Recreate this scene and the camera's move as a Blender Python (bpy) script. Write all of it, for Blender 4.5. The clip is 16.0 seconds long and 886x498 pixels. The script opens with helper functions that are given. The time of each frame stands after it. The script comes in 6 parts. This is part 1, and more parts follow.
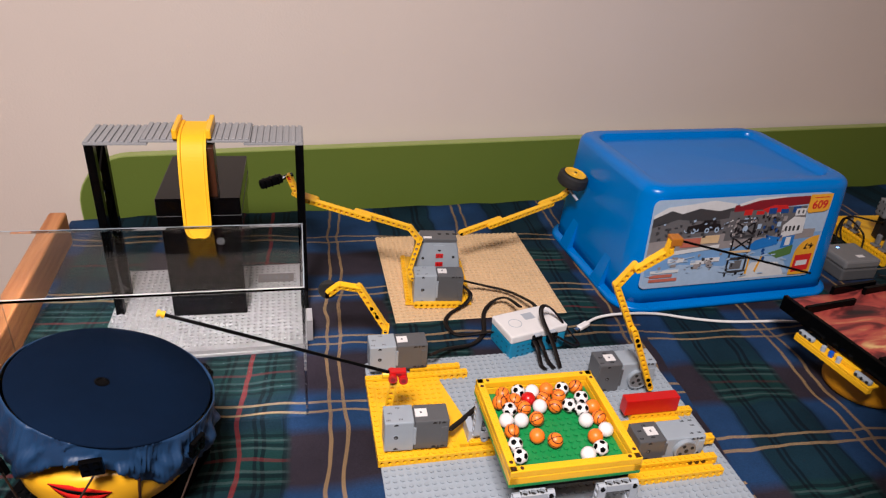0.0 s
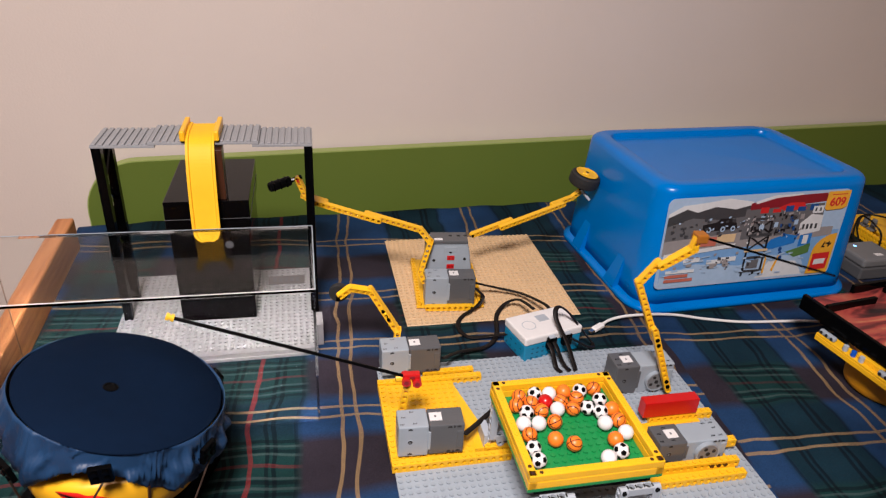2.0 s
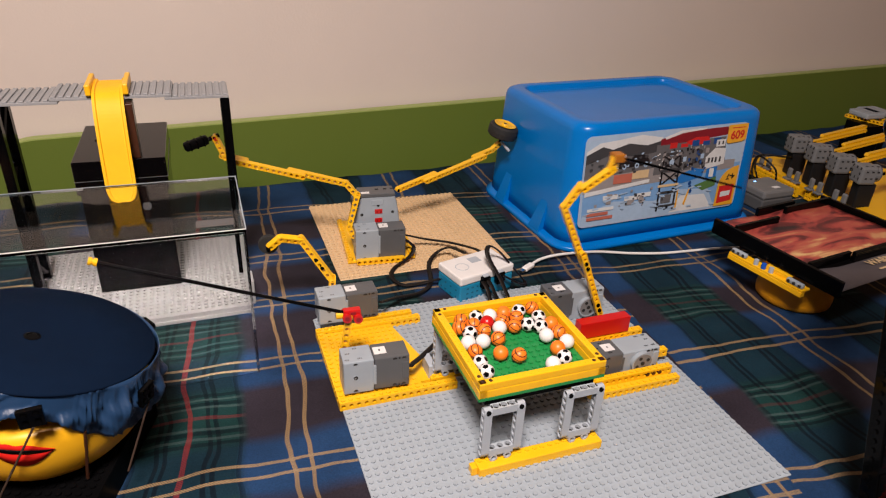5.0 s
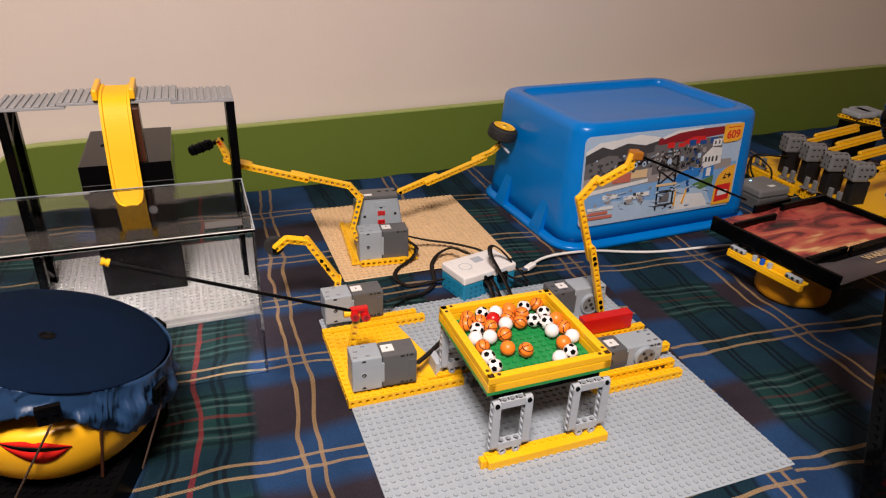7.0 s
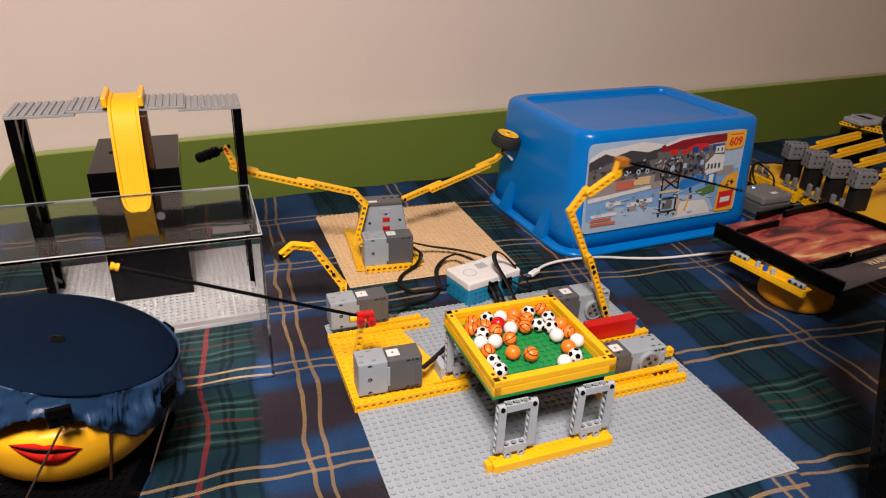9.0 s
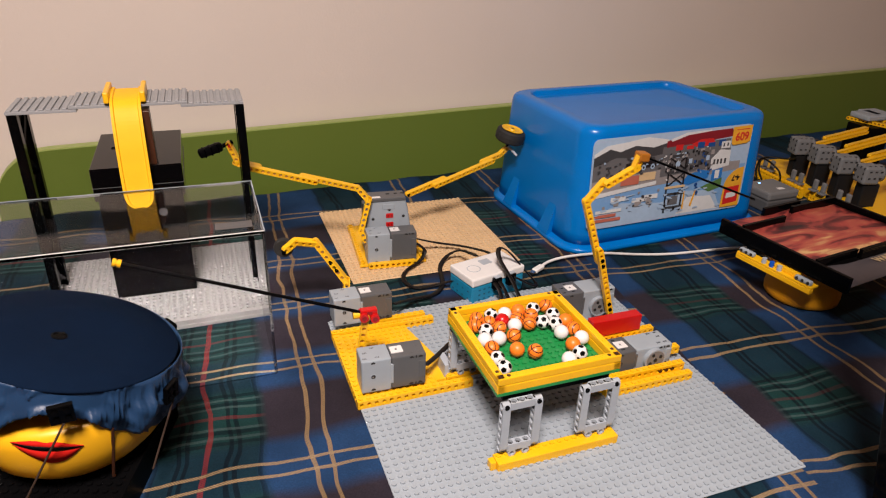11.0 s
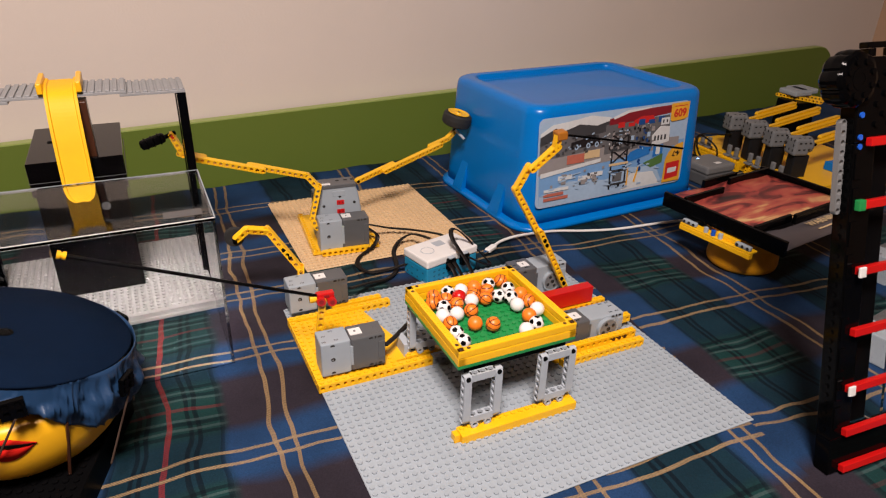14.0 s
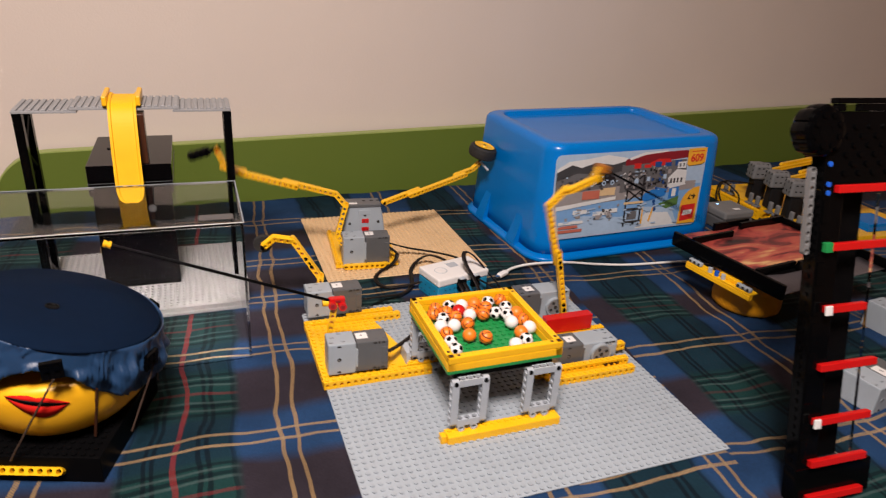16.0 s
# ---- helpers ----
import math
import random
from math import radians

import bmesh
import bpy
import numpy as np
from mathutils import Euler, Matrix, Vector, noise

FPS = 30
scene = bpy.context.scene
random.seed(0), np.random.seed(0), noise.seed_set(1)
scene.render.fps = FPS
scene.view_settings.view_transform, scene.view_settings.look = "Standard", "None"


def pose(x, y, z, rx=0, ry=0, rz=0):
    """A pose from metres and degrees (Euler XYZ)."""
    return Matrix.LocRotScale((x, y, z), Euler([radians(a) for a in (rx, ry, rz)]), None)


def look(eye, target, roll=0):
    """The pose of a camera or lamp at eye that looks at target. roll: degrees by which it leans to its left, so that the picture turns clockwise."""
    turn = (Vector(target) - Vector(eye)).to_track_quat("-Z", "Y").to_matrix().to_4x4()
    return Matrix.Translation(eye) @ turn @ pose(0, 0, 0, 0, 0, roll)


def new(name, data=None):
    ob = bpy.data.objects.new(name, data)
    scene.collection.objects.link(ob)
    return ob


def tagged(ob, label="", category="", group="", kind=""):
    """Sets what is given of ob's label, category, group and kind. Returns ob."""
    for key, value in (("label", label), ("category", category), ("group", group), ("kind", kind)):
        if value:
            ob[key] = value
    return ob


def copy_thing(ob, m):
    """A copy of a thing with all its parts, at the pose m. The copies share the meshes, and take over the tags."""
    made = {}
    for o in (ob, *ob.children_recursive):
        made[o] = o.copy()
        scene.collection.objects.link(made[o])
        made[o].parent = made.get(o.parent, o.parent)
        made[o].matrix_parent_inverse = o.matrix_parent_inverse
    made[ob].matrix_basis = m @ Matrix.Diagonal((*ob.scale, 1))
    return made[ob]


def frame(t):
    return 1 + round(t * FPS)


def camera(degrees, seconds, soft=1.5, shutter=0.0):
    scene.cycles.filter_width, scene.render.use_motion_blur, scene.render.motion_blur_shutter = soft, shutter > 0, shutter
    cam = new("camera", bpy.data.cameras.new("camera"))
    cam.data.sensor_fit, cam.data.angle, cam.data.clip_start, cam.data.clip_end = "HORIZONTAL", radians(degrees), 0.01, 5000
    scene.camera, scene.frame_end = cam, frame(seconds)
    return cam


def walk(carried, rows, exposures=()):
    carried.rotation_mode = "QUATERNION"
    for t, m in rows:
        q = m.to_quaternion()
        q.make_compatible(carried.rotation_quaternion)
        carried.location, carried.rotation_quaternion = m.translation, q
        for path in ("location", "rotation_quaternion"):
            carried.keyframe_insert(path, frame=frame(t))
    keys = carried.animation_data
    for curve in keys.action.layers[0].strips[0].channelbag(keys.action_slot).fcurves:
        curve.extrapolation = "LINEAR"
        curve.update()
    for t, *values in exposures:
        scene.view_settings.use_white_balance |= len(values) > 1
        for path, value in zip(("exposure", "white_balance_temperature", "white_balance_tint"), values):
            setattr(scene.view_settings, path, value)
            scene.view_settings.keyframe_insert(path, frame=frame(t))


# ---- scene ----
cam = camera(67.0, 16.0, 1.2, 0.9)
METRES, EYE, TILT, LEAN, TURN = 8.0, 1.5, 0.0, 0.0, 0.0
PATH = [
    (0, (-0.154, -0.407, 0.545), (0.172, 1.319, -0.412), 4.4),
    (0.5, (-0.154, -0.399, 0.536), (0.161, 1.33, -0.418), 4.1),
    (1, (-0.151, -0.393, 0.536), (0.155, 1.345, -0.406), 3.9),
    (1.5, (-0.154, -0.39, 0.535), (0.163, 1.347, -0.404), 3.8),
    (2, (-0.159, -0.397, 0.532), (0.149, 1.341, -0.409), 3.5),
    (2.5, (-0.158, -0.4, 0.524), (0.131, 1.318, -0.458), 2.4),
    (3, (-0.16, -0.402, 0.507), (0.097, 1.303, -0.507), 1.4),
    (3.5, (-0.155, -0.408, 0.492), (0.167, 1.282, -0.529), 2.0),
    (4, (-0.158, -0.412, 0.483), (0.218, 1.276, -0.522), 2.4),
    (4.5, (-0.17, -0.415, 0.475), (0.306, 1.279, -0.476), 2.5),
    (5, (-0.18, -0.43, 0.465), (0.368, 1.26, -0.455), 2.8),
    (7.5, (-0.198, -0.441, 0.461), (0.37, 1.259, -0.425), 2.3),
    (8, (-0.201, -0.443, 0.461), (0.374, 1.264, -0.408), 2.4),
    (8.5, (-0.2, -0.441, 0.46), (0.368, 1.264, -0.417), 2.4),
    (9, (-0.2, -0.445, 0.46), (0.362, 1.263, -0.417), 2.2),
    (11.5, (-0.197, -0.44, 0.458), (0.352, 1.262, -0.436), 2.1),
    (12, (-0.195, -0.44, 0.457), (0.374, 1.253, -0.443), 2.3),
    (12.5, (-0.197, -0.439, 0.454), (0.406, 1.239, -0.453), 2.1),
    (13, (-0.207, -0.441, 0.453), (0.42, 1.236, -0.439), 2.2),
    (13.5, (-0.207, -0.445, 0.451), (0.467, 1.218, -0.433), 1.9),
    (14, (-0.207, -0.45, 0.446), (0.483, 1.198, -0.454), 1.6),
    (14.5, (-0.22, -0.459, 0.444), (0.474, 1.197, -0.436), 1.6),
    (15, (-0.226, -0.479, 0.447), (0.474, 1.195, -0.393), 2.0),
    (15.5, (-0.211, -0.5, 0.458), (0.395, 1.223, -0.357), 3.1),
    (16, (-0.189, -0.523, 0.457), (0.39, 1.21, -0.355), 3.8),
]
BALANCE = [(0, -0.02, 6000, 10), (1.5, -0.02, 6060, 10), (2, -0.02, 6050, 10), (2.5, -0.03, 6250, 10), (3, -0.12, 6500, 10), (5, -0.04, 6500, 10), (9, -0.02, 6500, 10), (16, -0.03, 6500, 10)]
walk(cam, [(t, look(eye, target, roll)) for t, eye, target, roll in PATH], BALANCE)

# ---------------------------------------------------------------- world, light, exposure
U = 0.008                                   # pitch of the toy bricks
BED = -0.0022                               # the bedspread under the base plates
world = bpy.data.worlds.new("room_light")
world.use_nodes = True
world.node_tree.nodes["Background"].inputs["Color"].default_value = (1.0, 0.78, 0.62, 1)
world.node_tree.nodes["Background"].inputs["Strength"].default_value = 0.015
scene.world = world


def area(name, eye, target, size, watts, colour):
    lamp = bpy.data.lights.new(name, "AREA")
    lamp.shape, lamp.size, lamp.energy, lamp.color = "DISK", size, watts, colour
    ob = new(name, lamp)
    ob.matrix_world = look(eye, target)
    return ob


area("ceiling_lamp_light", (-0.37, -0.75, 1.45), (-0.35, -0.65, 0), 0.42, 61, (1.0, 0.850, 0.785))


# ---------------------------------------------------------------- materials
def nodes_of(m):
    m.use_nodes = True
    t = m.node_tree
    return t, t.nodes, t.links, t.nodes["Principled BSDF"]


def mat(name, colour, rough=0.35, metal=0.0, vary=0.08, scale=60.0, bump=0.0, bump_scale=400.0, coat=0.0, spec=0.5):
    """A surface with soft colour variation at two sizes, worn gloss and fine relief."""
    m = bpy.data.materials.new(name)
    t, N, L, b = nodes_of(m)
    b.inputs["Metallic"].default_value = metal
    b.inputs["Coat Weight"].default_value = coat
    b.inputs["Specular IOR Level"].default_value = spec
    co = N.new("ShaderNodeTexCoord")
    n1 = N.new("ShaderNodeTexNoise")
    n1.inputs["Scale"].default_value, n1.inputs["Detail"].default_value = scale, 5
    n2 = N.new("ShaderNodeTexNoise")
    n2.inputs["Scale"].default_value, n2.inputs["Detail"].default_value = scale / 9, 2
    L.new(co.outputs["Object"], n1.inputs["Vector"])
    L.new(co.outputs["Object"], n2.inputs["Vector"])
    add = N.new("ShaderNodeMath")
    add.operation = "ADD"
    L.new(n1.outputs["Fac"], add.inputs[0])
    L.new(n2.outputs["Fac"], add.inputs[1])
    geo = N.new("ShaderNodeObjectInfo")
    add2 = N.new("ShaderNodeMath")
    add2.operation = "MULTIPLY_ADD"
    L.new(geo.outputs["Random"], add2.inputs[0])
    add2.inputs[1].default_value = 0.25
    L.new(add.outputs[0], add2.inputs[2])
    r = N.new("ShaderNodeMapRange")
    r.inputs["From Min"].default_value, r.inputs["From Max"].default_value = 0.6, 1.5
    r.inputs["To Min"].default_value, r.inputs["To Max"].default_value = 1 - vary, 1 + vary
    L.new(add2.outputs[0], r.inputs["Value"])
    mul = N.new("ShaderNodeVectorMath")
    mul.operation = "SCALE"
    mul.inputs[0].default_value = colour
    L.new(r.outputs[0], mul.inputs["Scale"])
    L.new(mul.outputs[0], b.inputs["Base Color"])
    rr = N.new("ShaderNodeMapRange")
    rr.inputs["To Min"].default_value, rr.inputs["To Max"].default_value = rough * 0.8, min(1, rough * 1.25)
    L.new(n2.outputs["Fac"], rr.inputs["Value"])
    L.new(rr.outputs[0], b.inputs["Roughness"])
    if bump:
        n3 = N.new("ShaderNodeTexNoise")
        n3.inputs["Scale"].default_value, n3.inputs["Detail"].default_value = bump_scale, 3
        L.new(co.outputs["Object"], n3.inputs["Vector"])
        bp = N.new("ShaderNodeBump")
        bp.inputs["Strength"].default_value, bp.inputs["Distance"].default_value = bump, 0.001
        L.new(n3.outputs["Fac"], bp.inputs["Height"])
        L.new(bp.outputs[0], b.inputs["Normal"])
    return m


YELLOW = mat("yellow_plastic", (0.82, 0.45, 0.008), 0.32, vary=0.06)
BLUE = mat("blue_bin_plastic", (0.0, 0.158, 0.535), 0.24, vary=0.05, scale=25, bump=0.04, bump_scale=120, spec=0.32)
# white lowered to grey: paints in shade from roof, box and case
STAGEW = mat("white_stage_plastic", (0.255, 0.255, 0.26), 0.3)
GREY = mat("light_grey_plastic", (0.295, 0.338, 0.378), 0.38)
LGREY = mat("pale_grey_plastic", (0.36, 0.40, 0.445), 0.38)
SLIDEY = mat("satin_yellow_plastic", (0.82, 0.45, 0.008), 0.55, vary=0.06, spec=0.3)
ROOFG = mat("roof_grey_plastic", (0.27, 0.275, 0.285), 0.45, vary=0.12)
GREYD = mat("mid_grey_plastic", (0.155, 0.158, 0.162), 0.4)
DGREY = mat("dark_grey_plastic", (0.085, 0.088, 0.093), 0.36)
BLACK = mat("black_plastic", (0.0014, 0.0014, 0.0016), 0.10, vary=0.2, spec=0.08)
BLACKM = mat("matt_black_plastic", (0.0022, 0.0022, 0.0025), 0.35, vary=0.2, spec=0.05)
# near-black that paints the shade inside holes and slots
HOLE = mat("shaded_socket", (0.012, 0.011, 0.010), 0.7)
TAN = mat("tan_plastic", (0.62, 0.44, 0.25), 0.42)
WHITE = mat("white_plastic", (0.70, 0.69, 0.68), 0.35)
RED = mat("red_plastic", (0.48, 0.006, 0.006), 0.3)
# darker copies of the red and teal, painted where sockets lie in shade
REDHOLE = mat("dark_red_marker", (0.22, 0.006, 0.010), 0.4)
GREENT = mat("dark_teal_socket", (0.004, 0.075, 0.14), 0.5)
GREEN = mat("green_plastic", (0.012, 0.22, 0.055), 0.34)
TEAL = mat("teal_plastic", (0.01, 0.20, 0.36), 0.3)
ORANGE = mat("orange_plastic", (0.80, 0.19, 0.015), 0.4)
BLUEPIN = mat("blue_pin_plastic", (0.01, 0.09, 0.5), 0.3)
RUBBER = mat("black_rubber", (0.012, 0.012, 0.012), 0.7, bump=0.3)
CABLE = mat("black_cable", (0.007, 0.005, 0.0045), 0.45, spec=0.2)
CABLEW = mat("white_cable", (0.75, 0.74, 0.72), 0.4)
WALL = mat("cream_wall_paint", (0.66, 0.585, 0.525), 0.85, vary=0.03, scale=6, bump=0.25, bump_scale=260, spec=0.2)
# darker and warmer than the cream wall
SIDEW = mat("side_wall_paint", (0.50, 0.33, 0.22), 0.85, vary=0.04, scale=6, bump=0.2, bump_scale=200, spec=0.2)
PANELG = mat("green_lacquer", (0.115, 0.165, 0.025), 0.5, vary=0.05, scale=4, bump=0.04, bump_scale=90, spec=0.3)
EDGEG = mat("pale_green_edge_band", (0.30, 0.36, 0.11), 0.45)
# ceiling and walls out of view, darkened to lower the fill light
CEIL = mat("ceiling_paint", (0.55, 0.52, 0.48), 0.9)
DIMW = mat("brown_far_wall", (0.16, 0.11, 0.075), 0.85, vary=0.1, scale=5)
FLOORM = mat("floor_boards", (0.22, 0.12, 0.06), 0.5, vary=0.2, scale=8)
NAVY = mat("navy_cloth_top", (0.0020, 0.0074, 0.0215), 0.95, vary=0.14, scale=70, bump=0.35, bump_scale=1500, spec=0.06)
NAVYS = mat("navy_satin_skirt", (0.010, 0.038, 0.098), 0.46, vary=0.10, scale=60, bump=0.15, bump_scale=900)
FACEY = mat("yellow_head_plastic", (0.83, 0.43, 0.010), 0.36, vary=0.03, scale=20)
LIPS = mat("red_print", (0.50, 0.012, 0.008), 0.7, spec=0.08)
# yellow with the shade under the picture deck put into its colour
SHADEDY = mat("amber_dish_plastic", (0.60, 0.26, 0.006), 0.4)
BROWN = mat("brown_plastic", (0.055, 0.018, 0.008), 0.3)
SOFTBLK = mat("glossy_black_case", (0.0022, 0.0019, 0.0022), 0.06, vary=0.1, spec=0.16)
STRING = mat("grey_string", (0.045, 0.025, 0.016), 0.7)
METAL = mat("bright_metal", (0.6, 0.6, 0.6), 0.25, metal=1.0)


def wood_mat():
    m = mat("orange_pine", (0.50, 0.20, 0.07), 0.45, vary=0.10, scale=30)
    t, N, L, b = nodes_of(m)
    co = N.new("ShaderNodeTexCoord")
    mp = N.new("ShaderNodeMapping")
    mp.inputs["Scale"].default_value = (60, 3, 60)
    w = N.new("ShaderNodeTexNoise")
    w.inputs["Scale"].default_value, w.inputs["Detail"].default_value = 2.0, 6
    L.new(co.outputs["Object"], mp.inputs[0])
    L.new(mp.outputs[0], w.inputs["Vector"])
    c = N.new("ShaderNodeValToRGB")
    c.color_ramp.elements[0].color, c.color_ramp.elements[1].color = (0.36, 0.125, 0.04, 1), (0.56, 0.24, 0.085, 1)
    c.color_ramp.elements[0].position, c.color_ramp.elements[1].position = 0.35, 0.65
    L.new(w.outputs["Fac"], c.inputs[0])
    L.new(c.outputs[0], b.inputs["Base Color"])
    return m


def glass_mat():
    m = bpy.data.materials.new("clear_acrylic")
    t, N, L, b = nodes_of(m)
    b.inputs["Base Color"].default_value = (0.97, 0.98, 0.98, 1)
    b.inputs["Transmission Weight"].default_value, b.inputs["IOR"].default_value = 1.0, 1.16
    n = N.new("ShaderNodeTexNoise")
    n.inputs["Scale"].default_value = 14
    r = N.new("ShaderNodeMapRange")
    r.inputs["To Min"].default_value, r.inputs["To Max"].default_value = 0.0, 0.03
    L.new(n.outputs["Fac"], r.inputs["Value"])
    L.new(r.outputs[0], b.inputs["Roughness"])
    return m


def plaid_mat():
    """Woven tartan: navy ground, bottle-green bands, double yellow lines and red lines, lines wavering with the cloth."""
    m = bpy.data.materials.new("tartan_bedspread")
    t, N, L, b = nodes_of(m)

    def math_node(op, a, c=None, d=None):
        n = N.new("ShaderNodeMath")
        n.operation = op
        for i, v in enumerate((a, c, d)):
            if v is None:
                continue
            if isinstance(v, (int, float)):
                n.inputs[i].default_value = v
            else:
                L.new(v, n.inputs[i])
        return n.outputs[0]

    co = N.new("ShaderNodeTexCoord")
    wob = N.new("ShaderNodeTexNoise")
    wob.inputs["Scale"].default_value, wob.inputs["Detail"].default_value = 9, 2
    L.new(co.outputs["Object"], wob.inputs["Vector"])
    sub = N.new("ShaderNodeVectorMath")
    sub.operation = "SUBTRACT"
    L.new(wob.outputs["Color"], sub.inputs[0])
    sub.inputs[1].default_value = (0.5, 0.5, 0.5)
    sc = N.new("ShaderNodeVectorMath")
    sc.operation = "SCALE"
    sc.inputs["Scale"].default_value = 0.030
    L.new(sub.outputs[0], sc.inputs[0])
    ad = N.new("ShaderNodeVectorMath")
    ad.operation = "ADD"
    L.new(co.outputs["Object"], ad.inputs[0])
    L.new(sc.outputs[0], ad.inputs[1])
    sep = N.new("ShaderNodeSeparateXYZ")
    L.new(ad.outputs[0], sep.inputs[0])
    X, Y = sep.outputs[0], sep.outputs[1]

    def stripes(coord, places, half, soft=0.0):
        total = None
        for p in places:
            d = math_node("ABSOLUTE", math_node("SUBTRACT", coord, p))
            if soft:
                s = math_node("MULTIPLY_ADD", d, -1.0 / soft, half / soft + 0.5)
                s.node.use_clamp = True
            else:
                s = math_node("LESS_THAN", d, half)
            total = s if total is None else math_node("MAXIMUM", total, s)
        return total

    vx = (-0.621, -0.387, -0.152, 0.082, 0.262, 0.475, 0.690, 0.92, 1.15)
    hy = (-0.45, -0.28, -0.10, 0.044, 0.203, 0.335, 0.455, 0.622)
    rx = [(a + c) / 2 + 0.012 for a, c in zip(vx, vx[1:])]
    ry = [(a + c) / 2 for a, c in zip(hy, hy[1:])]

    def pairs(ps):
        return [p + s * 0.0085 for p in ps for s in (-1, 1)]

    # past the grey plate the cloth is pulled, and the cross lines lie otherwise
    hy2 = (-0.47, -0.28, -0.088, 0.103, 0.315, 0.50, 0.69)
    ry2 = [(a + c) / 2 for a, c in zip(hy2, hy2[1:])]
    far = math_node("GREATER_THAN", X, 0.285)
    keep = stripes

    def across(offs, half, base, base2, soft=0.0):
        a = keep(Y, [q + s for q in base for s in offs], half, soft)
        b2 = keep(Y, [q + s for q in base2 for s in offs], half, soft)
        return math_node("ADD", math_node("MULTIPLY", a, math_node("SUBTRACT", 1.0, far)), math_node("MULTIPLY", b2, far))

    yv, yh = stripes(X, pairs(vx), 0.0021), across((-0.0085, 0.0085), 0.0021, hy, hy2)
    rv, rh = stripes(X, rx[1:2], 0.0026), across((0.0,), 0.0022, ry, ry2)
    gv, gh = stripes(X, rx, 0.052, 0.012), across((0.0,), 0.038, ry, ry2, 0.016)
    dv = stripes(X, [p + s for p in rx for s in (-0.050, -0.028, -0.020, 0.020, 0.028, 0.050)], 0.0022)
    dh = across((-0.034, -0.020, 0.020, 0.034), 0.0024, ry, ry2)
    lh = across((-0.027, -0.015, 0.015, 0.027), 0.0016, ry, ry2)

    def mixc(fac, a, c):
        n = N.new("ShaderNodeMix")
        n.data_type = "RGBA"
        if isinstance(fac, (int, float)):
            n.inputs["Factor"].default_value = fac
        else:
            L.new(fac, n.inputs["Factor"])
        for k, v in (("A", a), ("B", c)):
            sock = [s for s in n.inputs if s.name == k and s.type == "RGBA"][0]
            if isinstance(v, tuple):
                sock.default_value = (*v, 1)
            else:
                L.new(v, sock)
        return [s for s in n.outputs if s.type == "RGBA"][0]

    navy, green, brown, dark = (0.0122, 0.037, 0.096), (0.0042, 0.017, 0.020), (0.024, 0.0130, 0.0075), (0.0018, 0.0032, 0.0065)
    # plain blue where the yellow lines cross, brown between them, striped green along the red line
    c = mixc(math_node("MULTIPLY", gh, 0.80), navy, brown)
    c = mixc(math_node("MULTIPLY", gv, 0.85), c, green)
    c = mixc(math_node("MULTIPLY", math_node("MULTIPLY", gv, gh), 0.75), c, (0.0075, 0.036, 0.034))
    c = mixc(math_node("MULTIPLY", math_node("MULTIPLY", dv, gv), 0.7), c, dark)
    c = mixc(math_node("MULTIPLY", math_node("MULTIPLY", dh, gv), 0.6), c, dark)
    c = mixc(math_node("MULTIPLY", math_node("MULTIPLY", lh, gv), 0.26), c, (0.10, 0.14, 0.14))
    # twill: fine diagonal ribs break the coloured yarns up
    tw = math_node("ABSOLUTE", math_node("SINE", math_node("MULTIPLY", math_node("ADD", X, Y), 1250.0)))
    thr = math_node("MULTIPLY_ADD", tw, 0.85, 0.20)
    c = mixc(math_node("MULTIPLY", math_node("MULTIPLY", rv, thr), math_node("MULTIPLY_ADD", far, -0.65, 0.75)), c, (0.20, 0.020, 0.022))
    c = mixc(math_node("MULTIPLY", math_node("MULTIPLY", rh, gv), math_node("MULTIPLY_ADD", far, -0.2, 0.35)), c, (0.18, 0.020, 0.022))
    c = mixc(math_node("MULTIPLY", yv, thr), c, (0.235, 0.155, 0.075))
    c = mixc(math_node("MULTIPLY", yh, thr), c, (0.25, 0.172, 0.092))
    gr = N.new("ShaderNodeTexNoise")
    gr.inputs["Scale"].default_value, gr.inputs["Detail"].default_value = 700, 3
    L.new(co.outputs["Object"], gr.inputs["Vector"])
    bl = N.new("ShaderNodeTexNoise")
    bl.inputs["Scale"].default_value, bl.inputs["Detail"].default_value = 11, 3
    L.new(co.outputs["Object"], bl.inputs["Vector"])
    f = math_node("MULTIPLY", math_node("MULTIPLY_ADD", gr.outputs["Fac"], 0.9, 0.55), math_node("MULTIPLY_ADD", bl.outputs["Fac"], 1.3, 0.30))
    s2 = N.new("ShaderNodeVectorMath")
    s2.operation = "SCALE"
    L.new(c, s2.inputs[0])
    L.new(f, s2.inputs["Scale"])
    L.new(s2.outputs[0], b.inputs["Base Color"])
    b.inputs["Roughness"].default_value = 0.7
    b.inputs["Specular IOR Level"].default_value = 0.10
    bp = N.new("ShaderNodeBump")
    bp.inputs["Strength"].default_value, bp.inputs["Distance"].default_value = 0.25, 0.0006
    L.new(gr.outputs["Fac"], bp.inputs["Height"])
    L.new(bp.outputs[0], b.inputs["Normal"])
    return m


